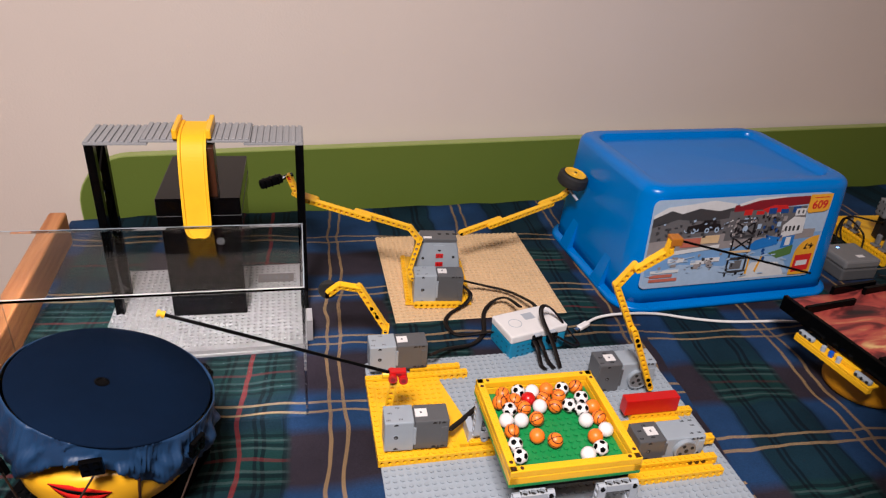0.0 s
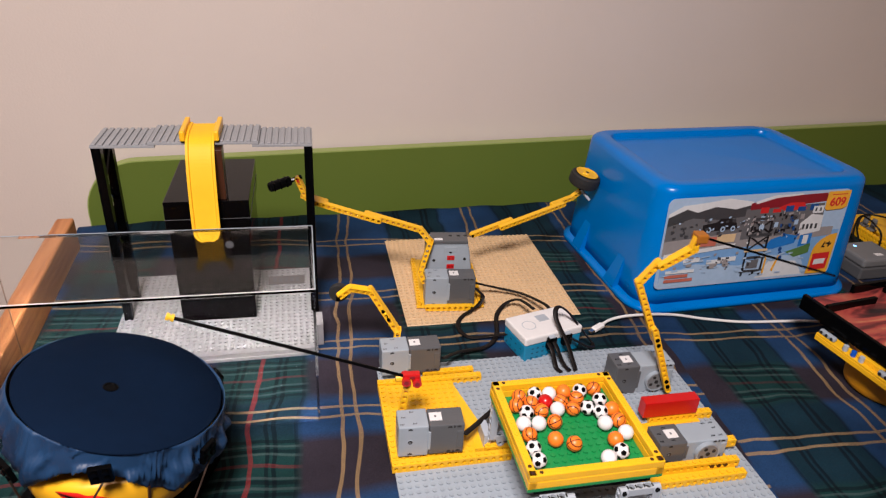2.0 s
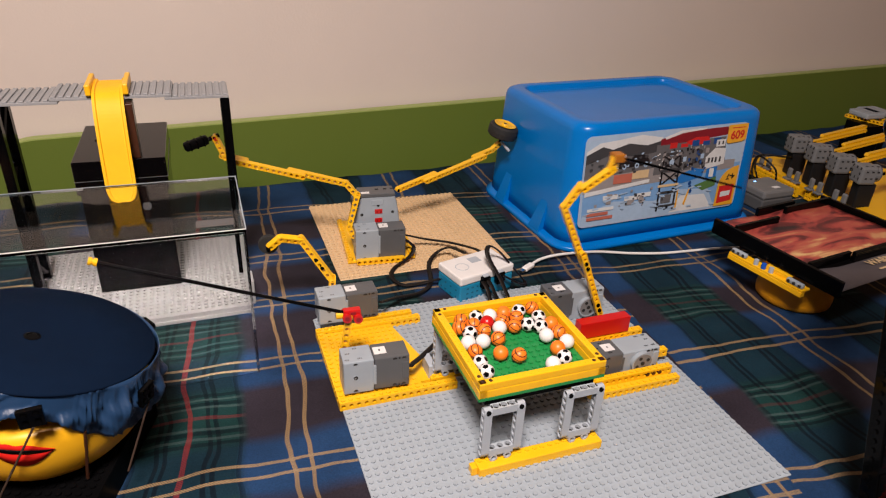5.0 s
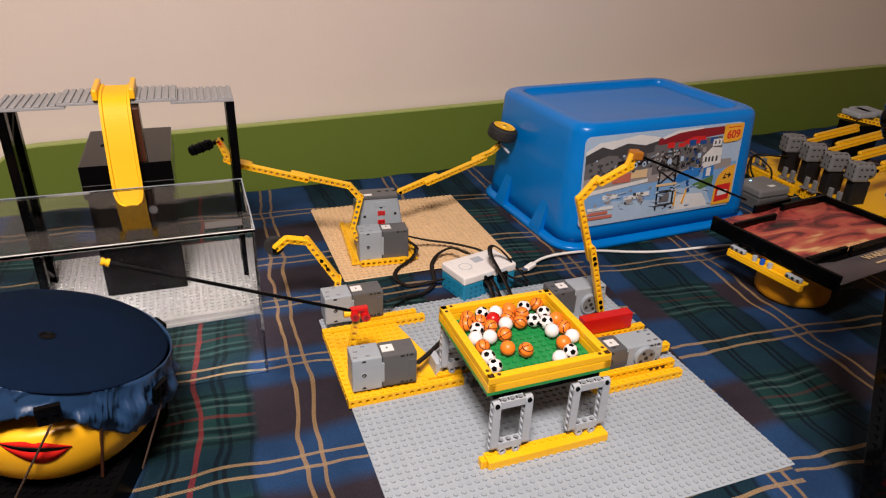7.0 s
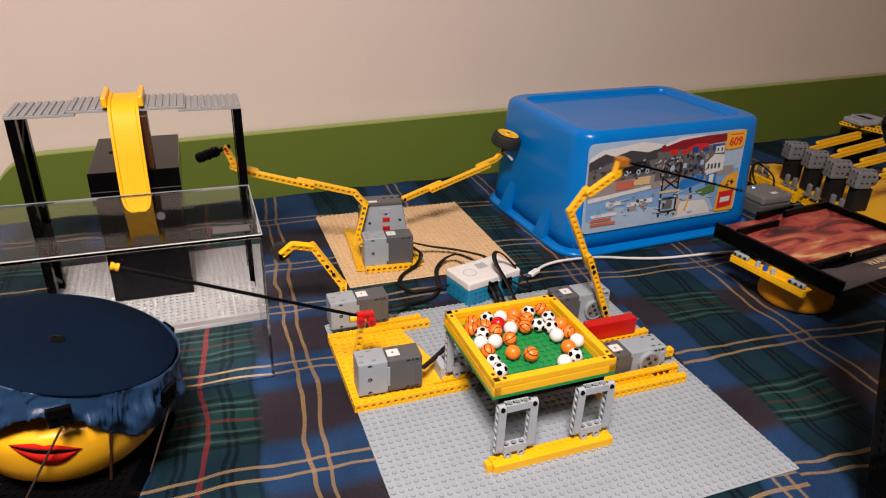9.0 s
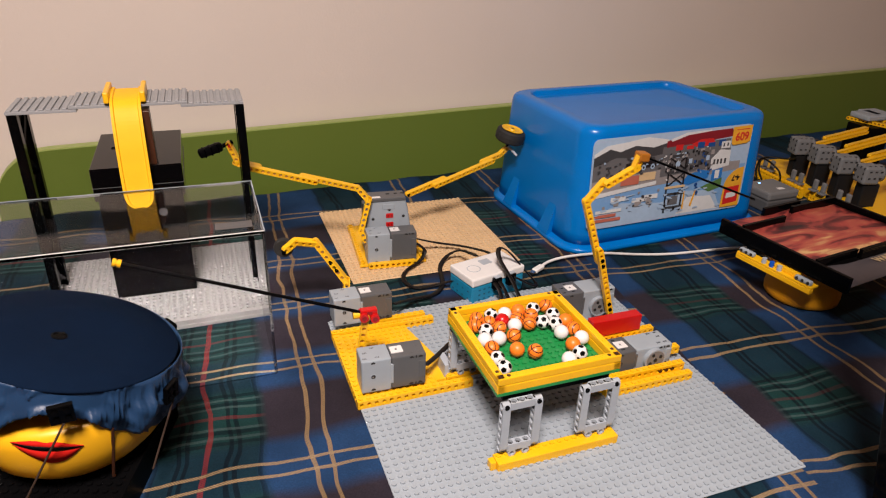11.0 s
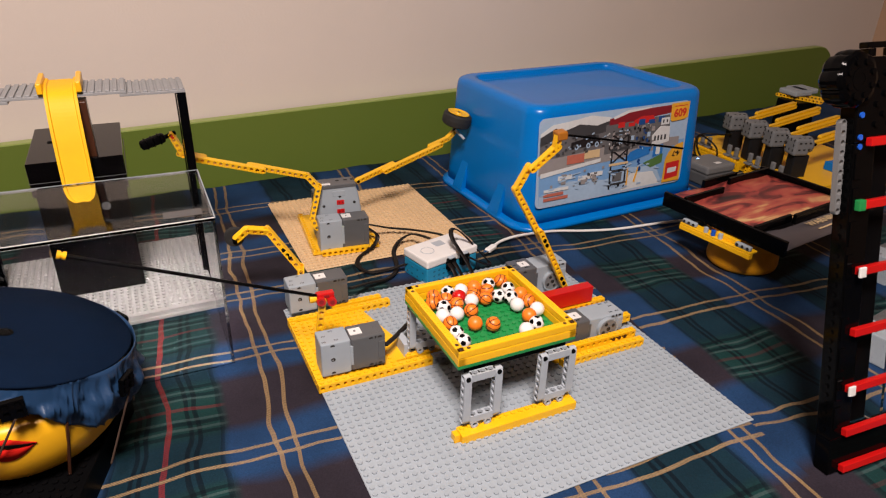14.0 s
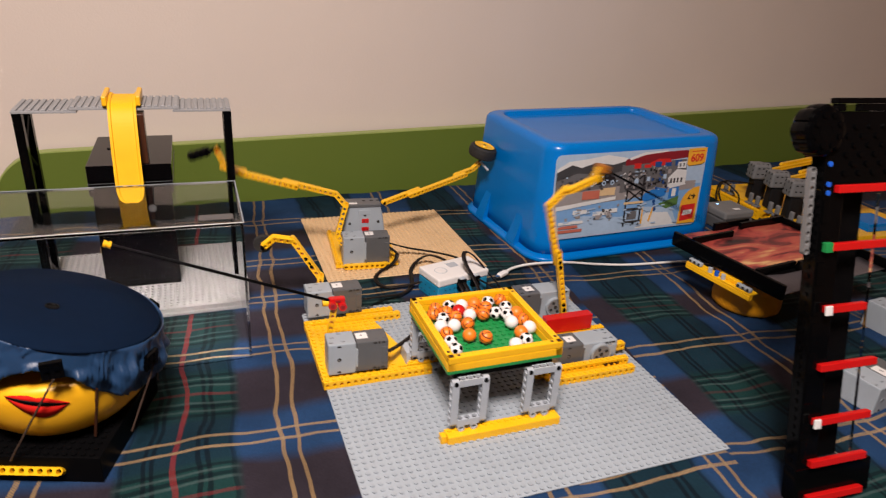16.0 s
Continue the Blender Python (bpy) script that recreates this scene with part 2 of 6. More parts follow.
def lava_mat():
    """Printed lava picture: dark crust with red and orange streams."""
    m = bpy.data.materials.new("lava_print")
    t, N, L, b = nodes_of(m)
    co = N.new("ShaderNodeTexCoord")
    mp = N.new("ShaderNodeMapping")
    mp.inputs["Scale"].default_value, mp.inputs["Rotation"].default_value = (9, 24, 10), (0, 0, 0.75)
    n = N.new("ShaderNodeTexNoise")
    n.inputs["Scale"].default_value, n.inputs["Detail"].default_value, n.inputs["Distortion"].default_value = 1.0, 5, 1.6
    L.new(co.outputs["Object"], mp.inputs[0])
    L.new(mp.outputs[0], n.inputs["Vector"])
    c = N.new("ShaderNodeValToRGB")
    c.color_ramp.elements[0].position, c.color_ramp.elements[0].color = 0.30, (0.020, 0.010, 0.012, 1)
    c.color_ramp.elements[1].position, c.color_ramp.elements[1].color = 0.72, (0.62, 0.40, 0.17, 1)
    for p, col in ((0.42, (0.12, 0.022, 0.022, 1)), (0.50, (0.34, 0.055, 0.045, 1)), (0.60, (0.40, 0.10, 0.06, 1))):
        c.color_ramp.elements.new(p).color = col
    L.new(n.outputs["Fac"], c.inputs[0])
    L.new(c.outputs[0], b.inputs["Base Color"])
    b.inputs["Roughness"].default_value = 0.35
    return m


def basketball_mat():
    m = mat("printed_orange_ball", (0.80, 0.19, 0.015), 0.4)
    t, N, L, b = nodes_of(m)
    base = b.inputs["Base Color"].links[0].from_socket
    co = N.new("ShaderNodeTexCoord")
    sep = N.new("ShaderNodeSeparateXYZ")
    L.new(co.outputs["Object"], sep.inputs[0])
    fac = None
    for axis, off in ((0, 0.0), (1, 0.0), (0, 0.0046), (0, -0.0046)):
        s = N.new("ShaderNodeMath")
        s.operation = "SUBTRACT"
        L.new(sep.outputs[axis], s.inputs[0])
        s.inputs[1].default_value = off
        a = N.new("ShaderNodeMath")
        a.operation = "ABSOLUTE"
        L.new(s.outputs[0], a.inputs[0])
        q = N.new("ShaderNodeMath")
        q.operation = "LESS_THAN"
        L.new(a.outputs[0], q.inputs[0])
        q.inputs[1].default_value = 0.00042
        if fac is None:
            fac = q.outputs[0]
        else:
            mx = N.new("ShaderNodeMath")
            mx.operation = "MAXIMUM"
            L.new(fac, mx.inputs[0])
            L.new(q.outputs[0], mx.inputs[1])
            fac = mx.outputs[0]
    mix = N.new("ShaderNodeMix")
    mix.data_type = "RGBA"
    L.new(fac, mix.inputs["Factor"])
    cols = [s for s in mix.inputs if s.type == "RGBA"]
    L.new(base, cols[0])
    cols[1].default_value = (0.06, 0.014, 0.008, 1)
    L.new([s for s in mix.outputs if s.type == "RGBA"][0], b.inputs["Base Color"])
    return m


WOOD, GLASS, PLAID, LAVA, BBALL = wood_mat(), glass_mat(), plaid_mat(), lava_mat(), basketball_mat()


# ---------------------------------------------------------------- mesh helpers
def part(name, bm, material, parent, label="", kind="", smooth=False):
    """Link a bmesh as one mesh object under a thing or a part."""
    me = bpy.data.meshes.new(name)
    bmesh.ops.recalc_face_normals(bm, faces=bm.faces)
    bm.to_mesh(me)
    bm.free()
    for mt in material if isinstance(material, (list, tuple)) else (material,):
        me.materials.append(mt)
    if smooth:
        me.shade_smooth()
    ob = new(name, me)
    ob.parent = parent
    tagged(ob, label, kind=kind)
    return ob


def again(src, m, parent):
    """Another piece on the same mesh."""
    ob = new(src.name.split(".")[0], src.data)
    ob.parent, ob.matrix_basis = parent, m
    if "label" in src:
        ob["label"] = src["label"]
    return ob


def thing(name, m, label, category, group="", kind=""):
    ob = new(name)
    ob.empty_display_size = 0.02
    ob.matrix_basis = m
    return tagged(ob, label, category, group, kind)


def box(bm, x0, x1, y0, y1, z0, z1, r=0.0, m=None, seg=2):
    ret = bmesh.ops.create_cube(bm, size=1.0)
    vs = ret["verts"]
    for v in vs:
        v.co = Vector((x0 + (v.co.x + 0.5) * (x1 - x0), y0 + (v.co.y + 0.5) * (y1 - y0), z0 + (v.co.z + 0.5) * (z1 - z0)))
    if r:
        es = list({e for v in vs for e in v.link_edges})
        got = bmesh.ops.bevel(bm, geom=es, offset=r, segments=seg, profile=0.5, affect="EDGES")
        vs = list({v for f in got["faces"] for v in f.verts} | {v for v in vs if v.is_valid})
    if m is not None:
        bmesh.ops.transform(bm, matrix=m, verts=vs)
    return bm


def cyl(bm, p, q, r, n=16, r2=None):
    """A cylinder or cone from p to q."""
    p, q = Vector(p), Vector(q)
    d = q - p
    m = Matrix.Translation((p + q) / 2) @ d.to_track_quat("Z", "Y").to_matrix().to_4x4()
    bmesh.ops.create_cone(bm, cap_ends=True, segments=n, radius1=r, radius2=r if r2 is None else r2, depth=d.length, matrix=m)
    return bm


def B():
    return bmesh.new()


def seg_matrix(p, q, normal):
    p, q = Vector(p), Vector(q)
    x = (q - p).normalized()
    y = Vector(normal)
    y = (y - x * x.dot(y)).normalized()
    z = x.cross(y)
    return Matrix.Translation(p) @ Matrix((x, y, z)).transposed().to_4x4()


def beam(bm, n, m=None, thick=0.0074, high=0.0074, round_ends=True, hole=0.0025, step=U):
    """A beam of n cells with a real round hole through each; length along x, holes along y."""
    angs = [radians(45 * i) for i in range(8)]
    for k in range(n):
        first, last = k == 0, k == n - 1
        outer, flags = [], []
        for i, a in enumerate(angs):
            cx, cz = round(math.cos(a), 6), round(math.sin(a), 6)
            sx = 0 if abs(cx) < 1e-5 else math.copysign(1, cx)
            sz = 0 if abs(cz) < 1e-5 else math.copysign(1, cz)
            x, z = sx * step / 2, sz * high / 2
            side = sx
            if round_ends and ((first and cx < -0.1) or (last and cx > 0.1)):
                x, z = cx * high / 2, cz * high / 2
            outer.append((k * step + x, z))
            flags.append(side)
        inner = [(k * step + hole * math.cos(a), hole * math.sin(a)) for a in angs]
        rings = []
        for y in (-thick / 2, thick / 2):
            rings.append(([bm.verts.new((x, y, z)) for x, z in outer], [bm.verts.new((x, y, z)) for x, z in inner]))
        for i in range(8):
            j = (i + 1) % 8
            for o, c in rings:
                bm.faces.new((o[i], o[j], c[j], c[i]))
            bm.faces.new((rings[0][1][i], rings[0][1][j], rings[1][1][j], rings[1][1][i]))
            if flags[i] == flags[j] == 1 and not last or flags[i] == flags[j] == -1 and not first:
                continue
            bm.faces.new((rings[0][0][i], rings[0][0][j], rings[1][0][j], rings[1][0][i]))
    bmesh.ops.remove_doubles(bm, verts=bm.verts[:], dist=0.00002)
    if m is not None:
        bmesh.ops.transform(bm, matrix=m, verts=bm.verts[:])
    return bm


def link(p, q, normal=(0, 1, 0), off=0.0, extra=0, thick=0.0074, high=0.0074):
    """A liftarm from p towards q (hole to hole), its holes along normal."""
    n = max(2, round((Vector(q) - Vector(p)).length / U) + 1 + extra)
    bm = beam(B(), n, None, thick, high)
    bmesh.ops.transform(bm, matrix=seg_matrix(p, q, normal) @ Matrix.Translation((0, off, 0)), verts=bm.verts[:])
    return bm


def studs(name, spots, material, parent, r=0.00243, h=0.0017, n=8, kind="stuff"):
    """Studs at (x, y, z) spots, joined."""
    verts, faces = [], []
    ring = [(math.cos(2 * math.pi * i / n), math.sin(2 * math.pi * i / n)) for i in range(n)]
    for x, y, z in spots:
        b = len(verts)
        verts += [(x + r * c, y + r * s, z) for c, s in ring] + [(x + r * c, y + r * s, z + h) for c, s in ring]
        faces += [(b + i, b + (i + 1) % n, b + n + (i + 1) % n, b + n + i) for i in range(n)]
        faces.append(tuple(b + n + i for i in range(n)))
    me = bpy.data.meshes.new(name)
    me.from_pydata(verts, [], faces)
    me.materials.append(material)
    ob = new(name, me)
    ob.parent = parent
    return tagged(ob, kind=kind)


def grid_spots(nx, ny, z, x0=0.0, y0=0.0):
    return [(x0 + (i + 0.5) * U, y0 + (j + 0.5) * U, z) for i in range(nx) for j in range(ny)]


def lathe(bm, profile, n=48, centre=(0, 0, 0)):
    rows = []
    for r, z in profile:
        rows.append([bm.verts.new((centre[0] + r * math.cos(2 * math.pi * i / n), centre[1] + r * math.sin(2 * math.pi * i / n), centre[2] + z)) for i in range(n)])
    for a, b in zip(rows, rows[1:]):
        for i in range(n):
            bm.faces.new((a[i], a[(i + 1) % n], b[(i + 1) % n], b[i]))
    bm.faces.new(rows[0][::-1])
    bm.faces.new(rows[-1])
    return bm


def rounded(w, d, r, n=6):
    """Points of a rounded rectangle about the origin."""
    pts = []
    for cx, cy, a0 in ((w / 2 - r, d / 2 - r, 0), (-w / 2 + r, d / 2 - r, 90), (-w / 2 + r, -d / 2 + r, 180), (w / 2 - r, -d / 2 + r, 270)):
        pts += [(cx + r * math.cos(radians(a0 + 90 * i / n)), cy + r * math.sin(radians(a0 + 90 * i / n))) for i in range(n + 1)]
    return pts


def loft(bm, levels, cap_top=True, cap_bottom=True):
    """levels: (points, z). Skins rounded rectangles of equal point count."""
    rows = [[bm.verts.new((x, y, z)) for x, y in pts] for pts, z in levels]
    n = len(rows[0])
    for a, b in zip(rows, rows[1:]):
        for i in range(n):
            bm.faces.new((a[i], a[(i + 1) % n], b[(i + 1) % n], b[i]))
    if cap_bottom:
        bm.faces.new(rows[0][::-1])
    if cap_top:
        bm.faces.new(rows[-1])
    return bm


def ribbon(bm, pts, r, n=8, flat=1.0):
    """A round or flattened cable through the points, smoothed."""
    P = [Vector(p) for p in pts]
    fine = []
    for i in range(len(P) - 1):
        a, b, c, d = P[max(i - 1, 0)], P[i], P[i + 1], P[min(i + 2, len(P) - 1)]
        for s in range(8):
            u = s / 8
            fine.append(0.5 * ((2 * b) + (c - a) * u + (2 * a - 5 * b + 4 * c - d) * u * u + (3 * b - a - 3 * c + d) * u ** 3))
    fine.append(P[-1])
    rows = []
    for i, p in enumerate(fine):
        d = (fine[min(i + 1, len(fine) - 1)] - fine[max(i - 1, 0)]).normalized()
        side = d.cross(Vector((0, 0, 1)))
        side = side.normalized() if side.length > 1e-4 else Vector((1, 0, 0))
        up = side.cross(d)
        rows.append([bm.verts.new(p + r * (side * math.cos(a) * flat + up * math.sin(a))) for a in (2 * math.pi * k / n for k in range(n))])
    for a, b in zip(rows, rows[1:]):
        for i in range(n):
            bm.faces.new((a[i], a[(i + 1) % n], b[(i + 1) % n], b[i]))
    bm.faces.new(rows[0][::-1])
    bm.faces.new(rows[-1])
    return bm


# ---------------------------------------------------------------- the room and the bed
WY = 5.5                                    # the wall's turn
WALLP = pose(-0.145, 0.768, 0, 0, 0, WY)    # on the face of the green panel


def plain(name, bm, material, m, label, category):
    ob = part(name, bm, material, None, smooth=False)
    ob.matrix_basis = m
    return tagged(ob, label, category, kind="structure")


plain("wall_north", box(B(), -2.2, 1.92, 0.030, 0.13, -0.6, 2.0), WALL, WALLP, "cream painted plaster wall behind the bed", "wall")
plain("wall_east", box(B(), 1.92, 2.02, -3.5, 0.13, -0.6, 2.0), SIDEW, WALLP, "darker, warmer side wall meeting the cream wall", "wall")
# added unseen west and south walls, dark so that little light bounces back
plain("wall_west", box(B(), -2.3, -2.2, -3.5, 0.13, -0.6, 2.0), DIMW, WALLP, "unseen side wall, dark to cut bounced light", "wall")
plain("wall_south", box(B(), -2.2, 1.92, -3.5, -3.4, -0.6, 2.0), DIMW, WALLP, "unseen wall across the room, dark to cut bounced light", "wall")
plain("ceiling", box(B(), -2.3, 2.02, -3.5, 0.13, 2.0, 2.1), CEIL, WALLP, "unseen ceiling, greyed to cut bounced light", "ceiling")
plain("floor", box(B(), -2.3, 2.02, -3.5, 0.13, -0.7, -0.6), FLOORM, WALLP, "brown wooden floor", "floor")


def ceiling_lamp():
    t = thing("ceiling_lamp", pose(-0.37, -0.75, 1.53), "round white ceiling lamp", "lamp")
    part("housing", lathe(B(), [(0.20, -0.02), (0.24, 0.02), (0.20, 0.10), (0.03, 0.12), (0.03, 0.4695)]), WHITE, t)


ceiling_lamp()


def headboard():
    t = thing("bed_side_panel", WALLP @ pose(0, 0, 0, 0, -0.9, 0), "long green lacquered bed panel with rounded ends against the wall", "bed panel")

    def outline(grow):
        pts = []
        for cx, cz, r, a0 in ((1.640, 0.040, 0.070, 90), (-0.350, 0.015, 0.090, 180)):
            a = (90, 0) if a0 == 90 else (180, 90)
            pts += [(cx + (r + grow) * math.cos(radians(a[0] + (a[1] - a[0]) * i / 10)), cz + (r + grow) * math.sin(radians(a[0] + (a[1] - a[0]) * i / 10))) for i in range(11)][::1]
        top = pts[:11] + [(1.71 + grow, -0.3), (-0.44 - grow, -0.3)] + pts[11:]
        return top

    def slab(y0, y1, grow):
        bm = B()
        a = [bm.verts.new((x, y0, z)) for x, z in outline(grow)]
        b = [bm.verts.new((x, y1, z)) for x, z in outline(grow)]
        bm.faces.new(a)
        bm.faces.new(b[::-1])
        for i in range(len(a)):
            j = (i + 1) % len(a)
            bm.faces.new((a[i], a[j], b[j], b[i]))
        return bm

    part("panel", slab(0.0, 0.022, 0.0), PANELG, t)
    part("edge_band", slab(0.002, 0.020, 0.0022), EDGEG, t, "pale green edge band")


headboard()


def end_board():
    t = thing("bed_end_board", pose(-0.5685, 0.625, 0, 0, 0, 5.5), "orange pine end board of the bed beside the bedspread", "bed board")
    part("board", box(B(), -0.026, 0, -2.0, 0.0, -0.45, 0.050, 0.004), WOOD, t)


end_board()


def bedspread():
    t = thing("bedspread", Matrix(), "navy and bottle-green tartan bedspread with yellow and red lines, gently creased", "bedspread")
    bm = B()
    nx, ny = 190, 190
    x0, x1, y0, y1 = -0.598, 1.66, -1.15, 0.90
    flat = ((-0.13, 0.31, -0.13, 0.32), (-0.10, 0.21, 0.33, 0.66), (0.22, 0.66, 0.33, 0.70), (-0.58, -0.16, 0.16, 0.56), (-0.47, -0.24, -0.02, 0.2), (0.05, 0.18, 0.26, 0.37))
    grid = []
    for j in range(ny + 1):
        row = []
        for i in range(nx + 1):
            u = i / nx
            y = y0 + (y1 - y0) * j / ny
            xa = max(x0, -0.586 + 0.1228 * (0.625 - y))
            x = xa + (x1 - xa) * u
            keep = 1.0
            for a, b, c, d in flat:
                dx, dy = max(a - x, 0, x - b), max(c - y, 0, y - d)
                keep = min(keep, math.hypot(dx, dy) / 0.05)
            wave = noise.noise(Vector((x * 5, y * 5, 3))) + 0.5 * noise.noise(Vector((x * 14, y * 9, 7)))
            fold = max(0.0, noise.noise(Vector((x * 9 + y * 4, y * 3 - x * 2, 1)))) ** 2
            z = BED + keep * (0.0045 * wave + 0.007 * fold - 0.002)
            lim = 0.745 + 0.096 * (x + 0.145)
            row.append(bm.verts.new((x, min(y, lim + 0.018), z - max(0.0, y - lim) * 0.8)))
        grid.append(row)
    for j in range(ny):
        for i in range(nx):
            bm.faces.new((grid[j][i], grid[j][i + 1], grid[j + 1][i + 1], grid[j + 1][i]))
    cloth = part("cloth", bm, PLAID, t, smooth=True)
    s = cloth.modifiers.new("thickness", "SOLIDIFY")
    s.thickness, s.offset = 0.002, -1


bedspread()
mat_t = thing("mattress", Matrix(), "mattress hidden under the tartan bedspread", "mattress")
part("body", box(B(), -0.36, 1.65, -1.10, 0.68, -0.30, -0.030, 0.03), WHITE, mat_t)

# ---------------------------------------------------------------- toy plates
G = pose(-0.0955, -0.107, 0, 0, 0, 3)       # front corner of the grey plate


def baseplate(name, m, n, ny, material, label, z0=-0.0016):
    t = thing(name, m, label, "base plate")
    part("plate", box(B(), 0, n * U, 0, ny * U, z0, 0, 0.0006, seg=1), material, t)
    studs("studs", grid_spots(n, ny, 0), material, t)
    return t


baseplate("grey_base_plate", G, 48, 48, GREY, "large square grey studded base plate lying on the bedspread")
T = pose(-0.0675, 0.364, 0, 0, 0, 3.0)
baseplate("tan_base_plate", T, 32, 32, TAN, "square tan studded base plate lying on the bedspread")
W = pose(-0.443, 0.296, 0, 0, 0, 3.6)


def white_stage():
    t = thing("white_stage_plate", W, "white studded stage plate with a brick edge under the slide", "base plate")
    part("plate", box(B(), 0, 0.256, 0, 0.216, BED, 0.0032, 0.0005, seg=1), STAGEW, t)
    studs("studs", grid_spots(32, 26, 0.0032, 0, 0.008), STAGEW, t)
    part("front_edge", box(B(), 0, 0.256, 0, 0.0078, 0.0032, 0.0096, 0.0004), STAGEW, t)
    part("side_edge", box(B(), 0.256, 0.264, 0.02, 0.05, BED, 0.030, 0.0004), STAGEW, t)


white_stage()


def hole_brick(n, material, parent, m, name="beam_brick"):
    """A brick of n studs with a row of holes through its side."""
    bm = beam(B(), n, None, 0.0078, 0.0094, False, 0.0023)
    bmesh.ops.transform(bm, matrix=Matrix.Translation((U / 2, U / 2, 0.0048)), verts=bm.verts[:])
    ob = part(name, bm, material, parent)
    ob.matrix_basis = m
    s = studs("studs", [((i + 0.5) * U, U / 2, 0.0095) for i in range(n)], material, ob, kind="")
    return ob


def ring(bm, c, axis, r0, r1, depth, n=14):
    """A short collar round a hole at c, its opening towards axis."""
    c, ax = Vector(c), Vector(axis).normalized()
    u = ax.orthogonal().normalized()
    v = ax.cross(u)
    rows = []
    for r, d in ((r1, -depth), (r1, 0.0003), (r0, 0.0003), (r0, -depth)):
        rows.append([bm.verts.new(c + ax * d + (u * math.cos(q) + v * math.sin(q)) * r) for q in (2 * math.pi * k / n for k in range(n))])
    for p, q in zip(rows, rows[1:]):
        for k in range(n):
            bm.faces.new((p[k], p[(k + 1) % n], q[(k + 1) % n], q[k]))
    return bm


def motor(name, m, label, light_left=True, length=0.072, depth=0.028, high=0.040, rotor="", kind_light=GREY, kind_dark=DGREY):
    """A building-set motor: two shells that interlock, pin holes, a paper sticker and a round output."""
    t = thing(name, m, label, "motor", "grey motors")
    cut = length * 0.46 if light_left else length * 0.40
    a, b = (kind_light, kind_dark) if light_left else (kind_dark, kind_light)
    light = part("shell", box(B(), 0, cut - 0.0002, 0, depth, 0, high, 0.0014), a, t)
    dark = part("shell", box(B(), cut + 0.0002, length, 0.0005, depth - 0.0005, 0.0005, high - 0.0005, 0.0014), b, t)
    # the light shell's tongue laps over the dark one
    part("tongue", box(B(), cut - 0.001, cut + 0.0022, -0.0003, 0.004, high * 0.20, high * 0.80, 0.0006), a, light)
    st = (cut + 0.0015, cut + 0.0145) if light_left else (cut - 0.019, cut - 0.006)
    sticker = part("sticker", box(B(), st[0], st[1], depth * 0.30, depth * 0.72, high - 0.0005, high + 0.0003), WHITE, t, "white paper sticker")
    part("printed_dot", box(B(), (st[0] + st[1]) / 2 - 0.0012, (st[0] + st[1]) / 2 + 0.0008, depth * 0.46, depth * 0.56, high + 0.0002, high + 0.0004), DGREY, sticker)
    part("cable_mouth", box(B(), length - 0.008, length - 0.0004, -0.0002, 0.003, high * 0.22, high * 0.78, 0.0008), b, dark)
    first = None
    for x, z in ((U * 1.55, high / 2),):
        bm = ring(B(), (x, -0.0001, z), (0, -1, 0), 0.0025, 0.0031, 0.002)
        part("hole_collar", bm, a, light)
        # flat dark disc stands in for the shaded depth of the hole
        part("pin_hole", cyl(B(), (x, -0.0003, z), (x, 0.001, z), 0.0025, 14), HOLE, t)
        part("axle_core", cyl(B(), (x - 0.0004, -0.0005, z - 0.0004), (x - 0.0004, 0.001, z - 0.0004), 0.0011, 8), GREYD, t)
    for x, z in ((U * 1.55, high - 0.0034), (U * 1.55, 0.0034), (length - U * 0.75, high - 0.0034), (length - U * 0.75, 0.0034), (length - U * 1.95, high - 0.0034), (length - U * 1.95, 0.0034)):
        if first is None:
            bm = B()
            n = 12
            arc = [(0.0024 * math.cos(math.pi * k / n), 0.0022 * math.sin(math.pi * k / n) - 0.0006) for k in range(n + 1)]
            f0 = [bm.verts.new((p, -0.0003, q)) for p, q in arc]
            f1 = [bm.verts.new((p, 0.001, q)) for p, q in arc]
            bm.faces.new(f0)
            bm.faces.new(f1[::-1])
            for k in range(len(f0)):
                j = (k + 1) % len(f0)
                bm.faces.new((f0[k], f0[j], f1[j], f1[k]))
            first = part("edge_hole", bm, HOLE, t)
            first.matrix_basis = Matrix.Translation((x, 0, z))
        else:
            again(first, Matrix.Translation((x, 0.0005 if x > cut else 0, z)), t)
    for x in (length - U * 1.35,):
        for z in (high - 0.0030, 0.0030):
            # the slot is a raised dark patch, its shade put into the colour
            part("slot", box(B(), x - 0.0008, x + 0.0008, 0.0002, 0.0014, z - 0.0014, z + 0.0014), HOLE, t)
    # moulded marks along the top
    marks = None
    for x, y in ((U * 0.55, 0.18), (U * 0.8, 0.55), (U * 1.9, 0.82), (U * 2.2, 0.20), (length - U * 0.8, 0.22), (length - U * 1.9, 0.22), (length - U * 1.0, 0.60), (length - U * 2.1, 0.85), (length - U * 0.9, 0.86)):
        w = 0.0021
        bm = B()
        for k in range(3):
            box(bm, -w + k * 0.0016, -w + k * 0.0016 + 0.0009, -0.0011, 0.0011, -0.0005, 0.00015)
        o = part("moulded_mark", bm, DGREY if (x < cut) == light_left else BLACKM, t) if marks is None else None
        if o is None:
            bm.free()
            o = again(marks, Matrix(), t)
        else:
            marks = o
        o.matrix_basis = Matrix.Translation((x, depth * y, high - (0.0 if x < cut else 0.0005)))
